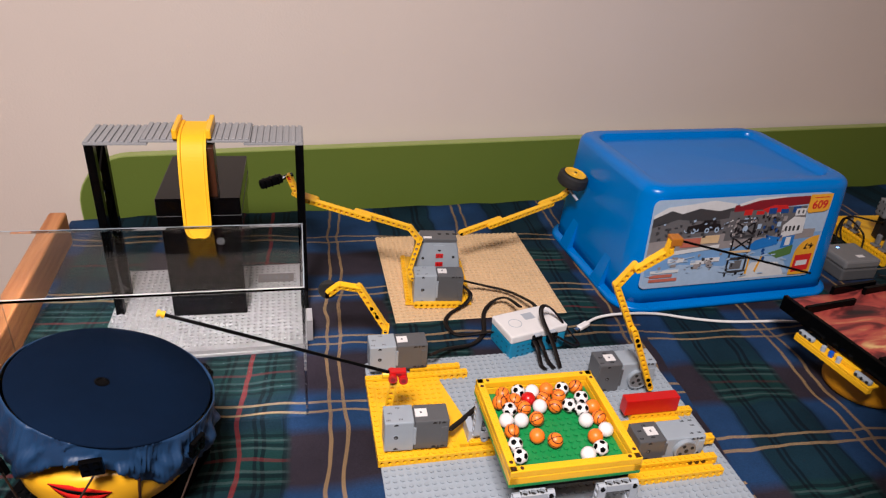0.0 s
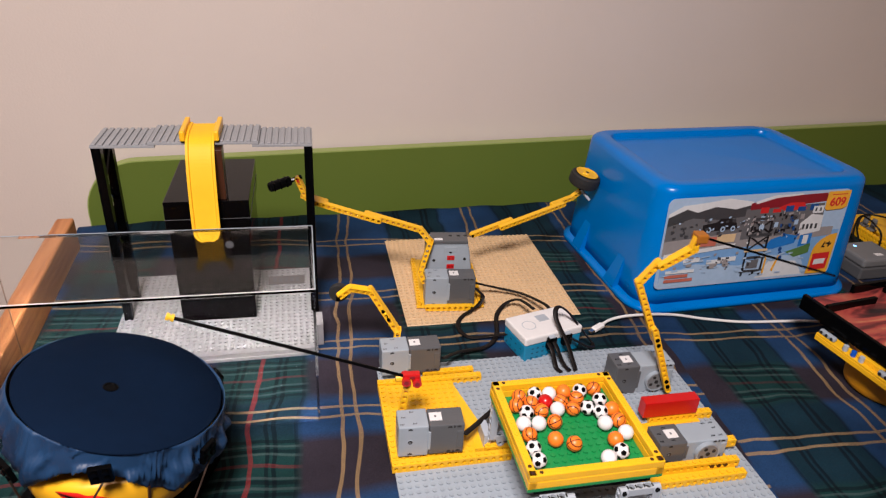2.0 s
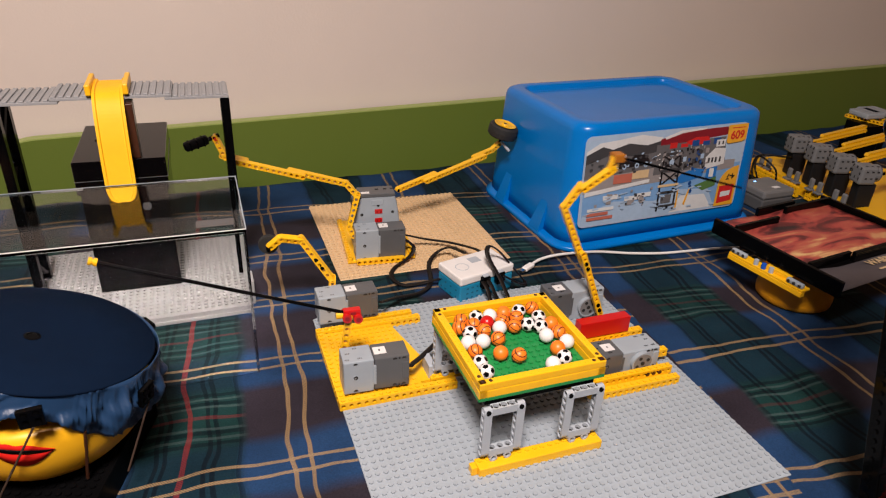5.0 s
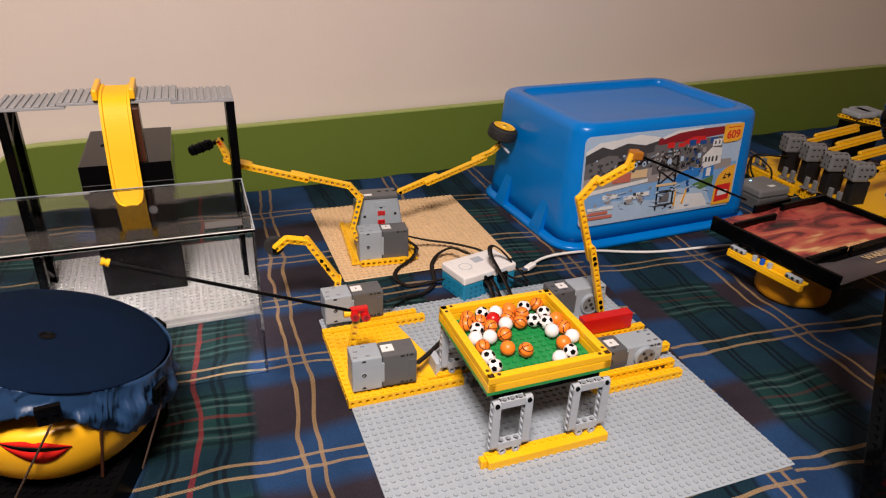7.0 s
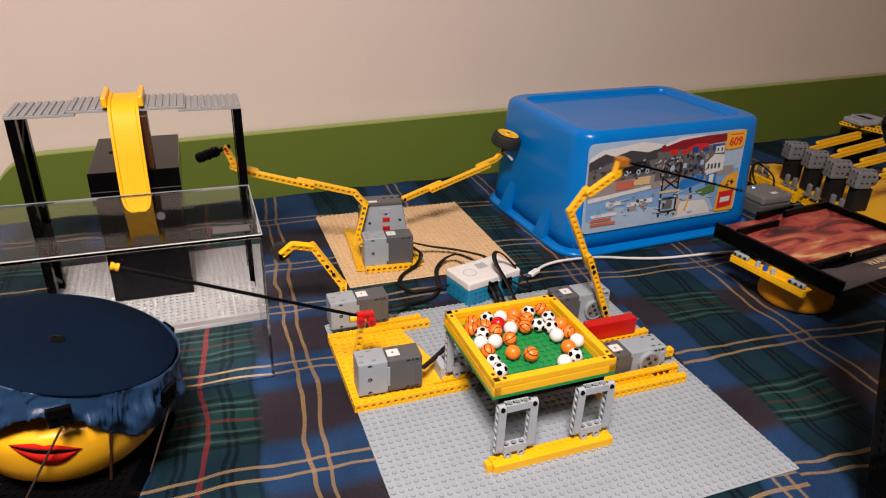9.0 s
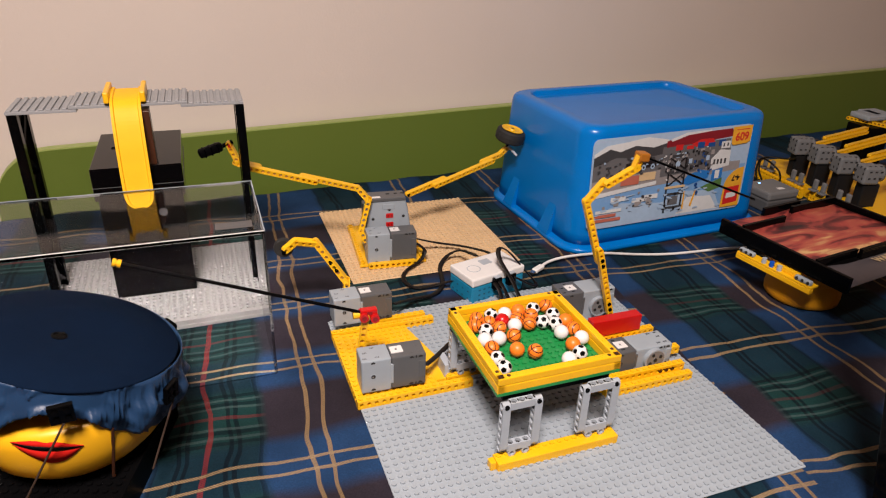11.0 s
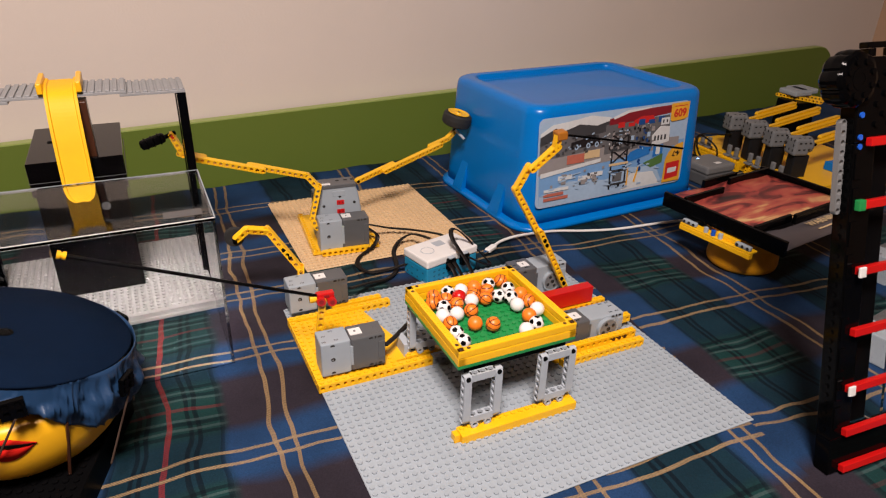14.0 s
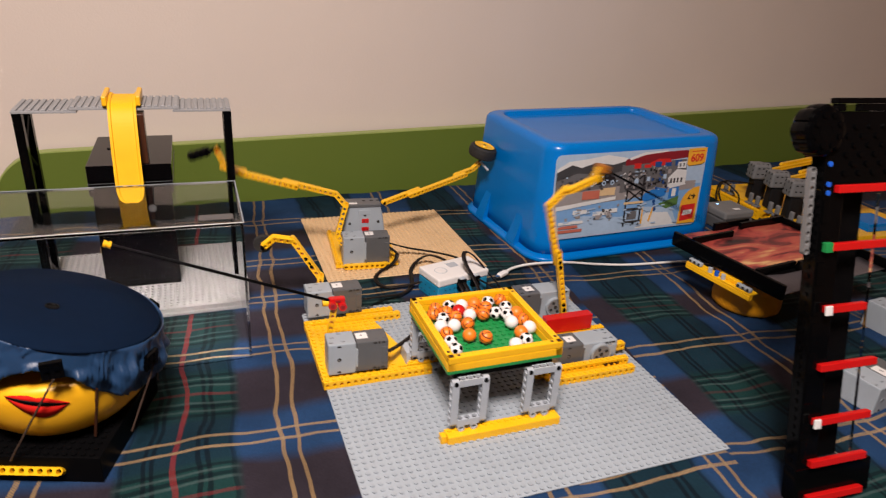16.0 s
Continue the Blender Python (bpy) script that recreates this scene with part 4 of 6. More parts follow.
# ---------------------------------------------------------------- the yellow head with its navy cap
def capped_head():
    t = thing("capped_head", pose(-0.359, 0.0965, BED, 0, 0, -15), "large yellow toy head with red lips under a navy cap", "toy head")
    part("head", lathe(B(), [(0.020, 0.0300), (0.045, 0.032), (0.060, 0.038), (0.071, 0.050), (0.078, 0.068), (0.081, 0.086), (0.080, 0.096), (0.076, 0.101)], 64), FACEY, t, smooth=True)
    part("stand_plate", box(B(), -0.085, 0.060, -0.076, 0.062, 0.0, 0.028, 0.0006), BLACKM, t, "black studded stand")
    studs("stand_studs", grid_spots(17, 17, 0.028, -0.080, -0.076), BLACKM, t)
    # cap: a flat disc, a gathered skirt, clips and strings
    cap_c, cap_n = Vector((0.0085, 0.0050, 0.1345)), Vector((0.285, 0.150, 1.0)).normalized()
    cap_m = Matrix.Translation(cap_c) @ cap_n.to_track_quat("Z", "Y").to_matrix().to_4x4()

    def brim(x, y):
        """The cap leans: its height over a point of the plan."""
        return cap_c.z - (cap_n.x * (x - cap_c.x) + cap_n.y * (y - cap_c.y)) / cap_n.z

    bm = lathe(B(), [(0.080, -0.003), (0.0838, -0.0016), (0.0846, 0.0), (0.0834, 0.0014), (0.04, 0.0022), (0.002, 0.0022)], 72)
    disc = part("cap_disc", bm, NAVY, t, smooth=True)
    disc.matrix_basis = cap_m
    button = part("cap_button", lathe(B(), [(0.0062, 0), (0.0064, 0.0006), (0.0045, 0.0010), (0.0040, 0.0003)], 20), BLACKM, t)
    button.matrix_basis = cap_m @ pose(-0.004, 0.010, 0.0020)
    # the skirt hangs low all round and is tied up in an arch over the face
    hem = ((-180, 0.079), (-130, 0.082), (-112, 0.094), (-100, 0.109), (-92, 0.1165), (-77, 0.1240), (-66, 0.1210), (-61, 0.1135), (-56, 0.1075), (-50, 0.0960), (-45, 0.0885), (-37, 0.0790), (-25, 0.0680), (-8, 0.0640), (20, 0.0700), (60, 0.079), (180, 0.079))

    def hem_at(deg):
        for (a, za), (b, zb) in zip(hem, hem[1:]):
            if a <= deg <= b:
                return za + (zb - za) * (deg - a) / (b - a)
        return hem[-1][1]

    bm = B()
    rows = []
    n, nk = 300, 14
    ties = (-66, -45, -12, 48, 108, 165, -120, -95)
    for k in range(nk + 1):
        f = k / nk
        ring = []
        for i in range(n):
            deg = -180 + 360 * i / n
            a = radians(deg)
            z1 = hem_at(deg) + 0.0012 * noise.noise(Vector((math.cos(a) * 12, math.sin(a) * 12, 5)))
            zt = brim(0.0838 * math.cos(a) + cap_c.x, 0.0838 * math.sin(a) + cap_c.y)
            z = zt + (z1 - zt) * f
            drop = (zt - z) / 0.060
            deep = max(0.0, min(1.0, (zt - z1 - 0.012) / 0.038))
            r = 0.0846 + (0.0015 + 0.0090 * deep) * min(1.0, drop * 2.6) - 0.0150 * max(0.0, drop - 0.35) ** 1.3 - 0.0030 * f ** 4
            # folds fan out from each tie
            near = min(ties, key=lambda q: abs((deg - q + 180) % 360 - 180))
            off = (deg - near + 180) % 360 - 180
            fan = math.exp(-(off / 13.0) ** 2)
            s0 = math.sin(off * (0.95 + 0.5 * f) + near)
            fold = (2.2 * (1 - abs(s0)) - 1.0) * fan
            slack = noise.noise(Vector((math.cos(a) * 6 + f * 0.8, math.sin(a) * 6, f * 1.3 + near * 0.1)))
            crease = abs(noise.noise(Vector((math.cos(a) * 8 + f * 1.6, math.sin(a) * 8 - f * 1.2, f * 1.2))))
            grow = min(1.0, f * 3)
            rr = r + grow * (0.0026 * fold + 0.0075 * slack - 0.0105 * crease) - 0.0040 * fan * math.sin(math.pi * min(1, f * 1.1))
            rr = max(rr, 0.0828 if z > 0.088 else 0.0822 - (0.088 - z) * 0.2)
            lean = (1 - f) ** 1.5
            ring.append(bm.verts.new((rr * math.cos(a) * (1 - 0.012 * lean) + cap_c.x * lean + 0.001 * f, rr * math.sin(a) * (1 - 0.012 * lean) + cap_c.y * lean, z)))
        rows.append(ring)
    for a, b in zip(rows, rows[1:]):
        for i in range(n):
            bm.faces.new((a[i], a[(i + 1) % n], b[(i + 1) % n], b[i]))
    sk = part("cap_skirt", bm, NAVYS, t, "gathered navy satin skirt of the cap", smooth=True)
    sd = sk.modifiers.new("thickness", "SOLIDIFY")
    sd.thickness = 0.0008
    part("dark_strap", cyl(B(), (0.0845 * math.cos(radians(-45)), 0.0845 * math.sin(radians(-45)), 0.092), (0.066 * math.cos(radians(-47)), 0.066 * math.sin(radians(-47)), 0.030), 0.0014, 6), BROWN, t, "dark brown strap")
    for k, (deg, cz) in enumerate(((-66, 0.1270), (-12, 0.0960), (48, 0.1150), (120, 0.1150), (180, 0.1150), (-120, 0.1120))):
        a = radians(deg)
        cz = min(cz, brim(0.085 * math.cos(a), 0.085 * math.sin(a)) - 0.012)
        m = pose(0.0925 * math.cos(a) + 0.002, 0.0925 * math.sin(a), cz, 0, 0, deg + 90) @ pose(0, 0, 0, 8, 0, 0)
        bm = box(B(), -0.0085, 0.0085, -0.002, 0.0025, -0.0085, 0.0085, 0.0006)
        clip = part("clip", bm, BLACK, t, "black square clip")
        clip.matrix_basis = m
        for sx in (-1, 1):
            for sz in (-1, 1):
                part("clip_stud", cyl(B(), (sx * 0.004, -0.0035, sz * 0.004), (sx * 0.004, -0.001, sz * 0.004), 0.0024, 10), BLACK, clip)
        p = m @ Vector((0, -0.002, -0.008))
        turn = 0.60 if k == 0 else 0.26
        q = Vector((0.082 * math.cos(a - turn), 0.082 * math.sin(a - turn), 0.027))
        part("string", cyl(B(), p, q, 0.0009, 6), STRING, t, "thin brown string")
    # lips on the front of the head
    def lip(name, top, bottom, material, out, lab):
        bm = B()
        n = 28
        ra, rb = [], []
        for i in range(n + 1):
            u = -1 + 2 * i / n
            ang = radians(-77) + u * 0.295
            for row, f in ((ra, top), (rb, bottom)):
                z = 0.0892 - 0.0068 * u + f(u) * 1.4
                prof = 0.0795 if z > 0.078 else 0.0755
                r = (0.0780 + (z - 0.068) * 0.136 if z < 0.090 else 0.0810) + out
                row.append(bm.verts.new((r * math.cos(ang), r * math.sin(ang), z)))
        for i in range(n):
            bm.faces.new((ra[i], ra[i + 1], rb[i + 1], rb[i]))
        o = part(name, bm, material, t, lab, smooth=True)
        s = o.modifiers.new("thickness", "SOLIDIFY")
        s.thickness, s.offset = 0.0006, 1
    lip("upper_lip", lambda u: 0.0055 * (1 - abs(u) ** 1.6) - 0.0016 * math.exp(-(u / 0.16) ** 2) + 0.001 * u * u, lambda u: 0.001 * u * u - 0.0010 * (1 - u * u), LIPS, 0.0006, "red printed lips")
    lip("lower_lip", lambda u: 0.001 * u * u - 0.0015 * (1 - u * u), lambda u: 0.001 * u * u - 0.0115 * (1 - u * u) ** 1.2, LIPS, 0.0006, "red printed lips")
    lip("lip_line", lambda u: 0.001 * u * u + 0.0012 * (1 - u * u), lambda u: 0.001 * u * u - 0.0015 * (1 - u * u), BLACKM, 0.0010, "dark line between the lips")
    return t


capped_head()


def loose_liftarm():
    t = thing("yellow_liftarm", pose(-0.448, 0.0395, 0.0120, 0, 0, -15), "yellow perforated liftarm on the front of the stand", "liftarm")
    part("arm", beam(B(), 13, pose(0, 0, 0, -35, 0, 0)), YELLOW, t)


loose_liftarm()


# ---------------------------------------------------------------- the bin's printed label
def flat_mat(name, colour, rough=0.35):
    return mat(name, colour, rough, vary=0.10, scale=130)


PR = {k: flat_mat("print_" + k, c) for k, c in {
    "sky": (0.17, 0.33, 0.58), "pale": (0.33, 0.45, 0.60), "white": (0.60, 0.62, 0.63), "slate": (0.045, 0.047, 0.052), "grey": (0.115, 0.115, 0.122), "stone": (0.27, 0.25, 0.25),
    "black": (0.012, 0.012, 0.014), "maroon": (0.20, 0.012, 0.020), "red": (0.52, 0.02, 0.02), "salmon": (0.45, 0.13, 0.09), "cream": (0.60, 0.44, 0.25),
    "water": (0.02, 0.16, 0.48), "deep": (0.01, 0.06, 0.22), "green": (0.08, 0.17, 0.05), "amber": (0.72, 0.36, 0.03), "orange": (0.60, 0.20, 0.05)}.items()}


def bin_label():
    LW, LH = 0.306, 0.141
    lab = part("label", B(), PR["sky"], bin_thing, "printed picture label, upside down")
    lab.matrix_basis = pose(-0.1700, -0.1386, 0.0385, -3.4, 0, 0)
    pts = [(x + LW / 2, y + LH / 2) for x, y in rounded(LW, LH, 0.010)]
    bm = B()
    a = [bm.verts.new((x, 0.0006, z)) for x, z in pts]
    b = [bm.verts.new((x, 0.0, z)) for x, z in pts]
    bm.faces.new(a)
    bm.faces.new(b[::-1])
    for i in range(len(a)):
        bm.faces.new((a[i], a[(i + 1) % len(a)], b[(i + 1) % len(a)], b[i]))
    part("sheet", bm, PR["pale"], lab)
    depth = [0]

    def patch(name, pts, key):
        depth[0] += 1
        y = -0.00012 * depth[0] / 6 - 0.0001
        bm = B()
        bm.faces.new([bm.verts.new((u * LW, y, (1 - v) * LH)) for u, v in pts])
        g = bmesh.ops.extrude_face_region(bm, geom=bm.faces[:])
        for v in g["geom"]:
            if isinstance(v, bmesh.types.BMVert):
                v.co.y += 0.0001
        part(name, bm, PR[key], lab)

    def rect(name, u0, v0, u1, v1, key):
        patch(name, ((u0, v0), (u1, v0), (u1, v1), (u0, v1)), key)

    def disc(name, u, v, r, key, n=14):
        patch(name, [(u + r * math.cos(2 * math.pi * i / n), v + r * 2.43 * math.sin(2 * math.pi * i / n)) for i in range(n)], key)

    rng = random.Random(8)
    patch("printed_sky", ((0.01, 0.50), (0.99, 0.46), (0.99, 0.97), (0.02, 0.97)), "sky")
    patch("printed_cloud", ((0.02, 0.86), (0.2, 0.74), (0.45, 0.80), (0.6, 0.70), (0.80, 0.74), (0.86, 0.97), (0.02, 0.97)), "pale")
    patch("printed_cloud", ((0.56, 0.97), (0.62, 0.78), (0.78, 0.80), (0.84, 0.97)), "white")
    patch("printed_snow", ((0.01, 0.16), (0.08, 0.08), (0.2, 0.06), (0.32, 0.03), (0.45, 0.08), (0.45, 0.2), (0.01, 0.2)), "white")
    patch("printed_hill", ((0.01, 0.20), (0.10, 0.12), (0.16, 0.16), (0.25, 0.11), (0.36, 0.15), (0.48, 0.10), (0.52, 0.50), (0.01, 0.52)), "slate")
    patch("printed_hill", ((0.01, 0.30), (0.14, 0.22), (0.30, 0.26), (0.50, 0.22), (0.50, 0.50), (0.01, 0.52)), "grey")
    patch("printed_street", ((0.01, 0.46), (0.5, 0.40), (0.95, 0.42), (0.95, 0.52), (0.5, 0.58), (0.01, 0.62)), "stone")
    patch("printed_wall", ((0.42, 0.16), (0.86, 0.14), (0.88, 0.46), (0.42, 0.50)), "grey")
    patch("printed_roof", ((0.44, 0.10), (0.56, 0.04), (0.86, 0.03), (0.88, 0.12), (0.60, 0.16), (0.44, 0.17)), "maroon")
    patch("printed_snow", ((0.46, 0.085), (0.56, 0.025), (0.72, 0.02), (0.72, 0.035), (0.57, 0.055), (0.47, 0.11)), "white")
    patch("printed_roof", ((0.60, 0.16), (0.66, 0.115), (0.74, 0.12), (0.76, 0.19), (0.64, 0.21)), "red")
    for u in (0.50, 0.57, 0.64, 0.71, 0.78):
        rect("printed_sign", u, 0.155 + rng.uniform(-0.01, 0.02), u + 0.045, 0.215, "red" if u < 0.6 else "deep")
    for i in range(9):
        u, v = rng.uniform(0.44, 0.74), rng.uniform(0.24, 0.42)
        rect("printed_window", u, v, u + 0.022, v + 0.055, rng.choice(("slate", "pale", "stone")))
    patch("printed_house", ((0.745, 0.36), (0.80, 0.26), (0.87, 0.28), (0.875, 0.46), (0.75, 0.50)), "white")
    for u in (0.762, 0.785, 0.808, 0.835):
        rect("printed_window", u, 0.37, u + 0.013, 0.43, "slate")
    rect("printed_house", 0.80, 0.17, 0.86, 0.25, "white")
    for u in (0.812, 0.838):
        rect("printed_window", u, 0.19, u + 0.010, 0.23, "slate")
    patch("printed_porch", ((0.765, 0.50), (0.835, 0.48), (0.835, 0.60), (0.765, 0.63)), "water")
    rect("printed_post", 0.785, 0.50, 0.815, 0.60, "white")
    patch("printed_water", ((0.56, 0.62), (0.60, 0.52), (0.68, 0.47), (0.75, 0.50), (0.74, 0.58), (0.62, 0.63)), "water")
    patch("printed_lawn", ((0.70, 0.68), (0.84, 0.60), (0.84, 0.71), (0.76, 0.75)), "green")
    # the vehicle, with pale wheels
    patch("printed_car", ((0.20, 0.30), (0.27, 0.28), (0.29, 0.24), (0.35, 0.25), (0.38, 0.30), (0.39, 0.36), (0.20, 0.38)), "black")
    for u in (0.235, 0.31, 0.365):
        disc("printed_wheel", u, 0.36, 0.013, "pale")
        disc("printed_hub", u, 0.36, 0.006, "black")
    rect("printed_crate", 0.18, 0.44, 0.29, 0.54, "salmon")
    rect("printed_crate", 0.29, 0.42, 0.39, 0.51, "cream")
    patch("printed_band", ((0.02, 0.60), (0.40, 0.53), (0.40, 0.57), (0.02, 0.65)), "white")
    # lattice tower
    for u in (0.468, 0.572):
        rect("printed_mast", u, 0.24, u + 0.011, 0.93, "black")
    for v in (0.26, 0.44, 0.62, 0.70, 0.86):
        rect("printed_bar", 0.46, v, 0.592, v + 0.028, "slate" if v != 0.62 else "cream")
    for v in (0.30, 0.48):
        patch("printed_brace", ((0.475, v), (0.49, v), (0.58, v + 0.13), (0.565, v + 0.13)), "black")
        patch("printed_brace", ((0.565, v), (0.58, v), (0.49, v + 0.13), (0.475, v + 0.13)), "black")
    disc("printed_clock", 0.525, 0.37, 0.015, "pale")
    rect("printed_door", 0.49, 0.74, 0.555, 0.84, "grey")
    rect("printed_mark", 0.59, 0.70, 0.60, 0.92, "amber")
    patch("printed_mark", ((0.64, 0.88), (0.665, 0.70), (0.675, 0.70), (0.652, 0.90)), "amber")
    for i in range(3):
        disc("printed_speck", 0.665 + 0.006 * i, 0.64 + 0.05 * i, 0.010, "deep")
    for u, v in ((0.13, 0.66), (0.26, 0.70), (0.33, 0.68)):
        rect("printed_plane", u, v, u + 0.09, v + 0.05, "white")
        rect("printed_plane_part", u + 0.02, v + 0.045, u + 0.05, v + 0.10, "stone")
    # unreadable lines of writing
    for k in range(3):
        rect("printed_line", 0.045, 0.79 + k * 0.05, 0.20 - 0.03 * (k == 1), 0.825 + k * 0.05, "white" if k == 0 else "salmon")
    # small printed details too fine to name, one mesh for each colour
    zones = (("slate", 28, 0.04, 0.42, 0.22, 0.44, 0.012, 0.014), ("pale", 12, 0.06, 0.42, 0.22, 0.40, 0.010, 0.012), ("black", 30, 0.44, 0.74, 0.20, 0.56, 0.009, 0.018), ("stone", 20, 0.42, 0.76, 0.20, 0.48, 0.010, 0.018),
             ("white", 15, 0.42, 0.74, 0.18, 0.54, 0.006, 0.012), ("pale", 28, 0.04, 0.84, 0.62, 0.94, 0.034, 0.012), ("stone", 18, 0.08, 0.44, 0.64, 0.84, 0.012, 0.014), ("slate", 10, 0.26, 0.42, 0.66, 0.80, 0.010, 0.012), ("black", 10, 0.47, 0.58, 0.66, 0.92, 0.010, 0.016), ("deep", 10, 0.60, 0.76, 0.24, 0.50, 0.010, 0.022))
    for key, count, u0, u1, v0, v1, su, sv in zones:
        bm = B()
        depth[0] += 1
        y = -0.00012 * depth[0] / 6 - 0.0001
        for i in range(count):
            u, v, a = rng.uniform(u0, u1), rng.uniform(v0, v1), rng.uniform(-0.5, 0.5)
            w, hgt = su * rng.uniform(0.35, 1.0), sv * rng.uniform(0.4, 1.3)
            q = [(u - w, v - hgt * rng.uniform(0.5, 1)), (u + w * rng.uniform(0.4, 1), v - hgt), (u + w, v + hgt * rng.uniform(0.3, 1)), (u - w * rng.uniform(0.3, 1), v + hgt)]
            bm.faces.new([bm.verts.new(((0.0 + x) * LW, y - 0.000004 * i, (1 - z + a * (x - u)) * LH)) for x, z in q])
        part("printed_detail", bm, PR[key], lab, kind="stuff")
    # amber corner, red emblem, tag
    patch("printed_corner", [(0.985, 0.97), (0.855, 0.97), (0.860, 0.70)] + [(0.985 - 0.125 * math.cos(a), 0.72 - 0.22 * math.sin(a)) for a in (0.1 * i for i in range(1, 16))] + [(0.985, 0.50)], "amber")
    patch("printed_emblem", ((0.872, 0.73), (0.972, 0.72), (0.970, 0.92), (0.870, 0.94)), "red")
    patch("printed_emblem_bar", ((0.888, 0.80), (0.955, 0.795), (0.954, 0.855), (0.887, 0.865)), "white")
    patch("printed_tag", ((0.860, 0.015), (0.992, 0.01), (0.990, 0.19), (0.965, 0.215), (0.875, 0.225), (0.862, 0.20)), "amber")
    rect("printed_line", 0.885, 0.045, 0.975, 0.055, "red")
    for words, u, v, size, key in (("609", 0.928, 0.125, 0.0185, "red"), ("4-7", 0.935, 0.62, 0.0125, "black")):
        c = bpy.data.curves.new("printed_number", "FONT")
        c.body, c.size, c.align_x, c.align_y, c.extrude, c.offset = words, size, "CENTER", "CENTER", 0.0001, 0.00045
        c.materials.append(PR[key])
        o = new("printed_number", c)
        o.parent = lab
        o.matrix_basis = pose(u * LW, -0.0022, (1 - v) * LH, 90, 180, 0)


bin_label()


# ---------------------------------------------------------------- the robot with two arms
ROBOT = pose(-0.034, 0.408, 0.0, 0, 0, -2)


def robot_base():
    t = thing("yellow_robot_base", ROBOT, "yellow beam frame on the tan plate", "brick base")
    part("plate", box(B(), -0.016, 0.082, -0.0038, 0.135, 0.0017, 0.0050, 0.0004), YELLOW, t)
    bm = beam(B(), 9, pose(-0.001, -0.008, 0.0055, 0, 0, 0))
    part("front_beam", bm, YELLOW, t)
    part("side_beam", beam(B(), 17, pose(-0.012, 0.000, 0.0060, 90, 0, 90)), YELLOW, t)
    part("side_beam", beam(B(), 15, pose(0.078, 0.000, 0.0060, 90, 0, 90)), YELLOW, t)
    return t


robot_base()
motor("grey_motor", ROBOT @ pose(-0.0045, -0.0045, 0.0052), "grey and dark grey motor at the robot's foot", high=0.047, length=0.0715)


def upright_motor():
    t = thing("upright_grey_motor", ROBOT @ pose(-0.002, 0.0345, 0.0052), "light grey upright motor with two dark red markers", "motor", "grey motors")
    bm = loft(B(), [(rounded(0.068, 0.036, 0.003, 3), 0.0), (rounded(0.068, 0.036, 0.003, 3), 0.040), (rounded(0.060, 0.036, 0.003, 3), 0.068), (rounded(0.054, 0.036, 0.003, 3), 0.0792)])
    bmesh.ops.transform(bm, matrix=Matrix.Translation((0.034, 0.018, 0)), verts=bm.verts[:])
    part("shell", bm, GREY, t)
    part("top_shell", box(B(), 0.008, 0.061, 0.001, 0.030, 0.0795, 0.0850, 0.001), DGREY, t, "dark grey top")
    part("back_shell", box(B(), 0.004, 0.062, 0.0365, 0.062, 0.0, 0.060, 0.002), DGREY, t)
    for z in (0.0405, 0.0545):
        mk = part("marker", box(B(), 0.031, 0.042, -0.0008, 0.001, z, z + 0.0070, 0.0003), RED, t, "dark red marker")
        for q in (0.0335, 0.0385):
            part("marker_hole", box(B(), q, q + 0.0020, -0.0010, 0.0, z + 0.0018, z + 0.0048), REDHOLE, mk)
    part("top_notch", box(B(), 0.026, 0.044, -0.0006, 0.001, 0.0680, 0.0760, 0.0005), GREY, t)
    for x, z in ((0.057, 0.056), (0.036, 0.0675), (0.012, 0.054)):
        part("pin_hole", cyl(B(), (x, -0.0003, z), (x, 0.001, z), 0.0022, 12), HOLE, t)
    part("sticker", box(B(), 0.012, 0.024, 0.004, 0.010, 0.0850, 0.0854), WHITE, t, "white paper sticker")
    for x in (0.034, 0.046, 0.056):
        part("slot", box(B(), x, x + 0.005, 0.016, 0.020, 0.0845, 0.0853), HOLE, t)
    return t


upright_motor()

# left arm: an upright on the motor, and a swinging limb that holds a black handle
EL = Vector((-0.0300, 0.4370, 0.0920))
left_up = thing("yellow_arm_upright", Matrix(), "yellow perforated upright beside the motors carrying an arm", "liftarm")
part("lower_arm", link((-0.0385, 0.424, 0.036), (-0.0440, 0.427, 0.050), (0.1, 1, 0)), YELLOW, left_up)
part("upper_arm", link((-0.0440, 0.427, 0.050), EL, (0.1, 1, 0)), YELLOW, left_up)


def limb(name, pivot, pts, normal, label, overlaps):
    """Jointed liftarms from a pivot; pts are in the world, the thing stands at its pivot."""
    t = thing(name, Matrix.Translation(pivot), label, "toy arm", "robot arms")
    for p, q, off, extra in overlaps:
        part("liftarm", link(Vector(p) - Vector(pivot), Vector(q) - Vector(pivot), normal, off, extra), YELLOW, t)
    return t


def along(p, q, a):
    return Vector(p).lerp(Vector(q), a)


LW2 = Vector((-0.201, 0.480, 0.1455))
LH2 = Vector((-0.211, 0.477, 0.1730))
sh = Vector((-0.0435, 0.4445, 0.1085))
left_arm = limb("left_waving_arm", EL, None, (0.25, 1, 0.1), "long yellow perforated arm holding a black handle",
                [(EL, sh, 0, 0), (sh, along(sh, LW2, 0.48), 0, 0), (along(sh, LW2, 0.36), along(sh, LW2, 0.93), -0.0078, 0), (along(sh, LW2, 0.84), LW2, 0, 1), (LW2, LH2, -0.002, 0)])
o = part("pin", cyl(B(), LH2 - EL + Vector((0, -0.006, 0)), LH2 - EL + Vector((0, 0.004, 0)), 0.0028, 12), RED, left_arm, "red pin")
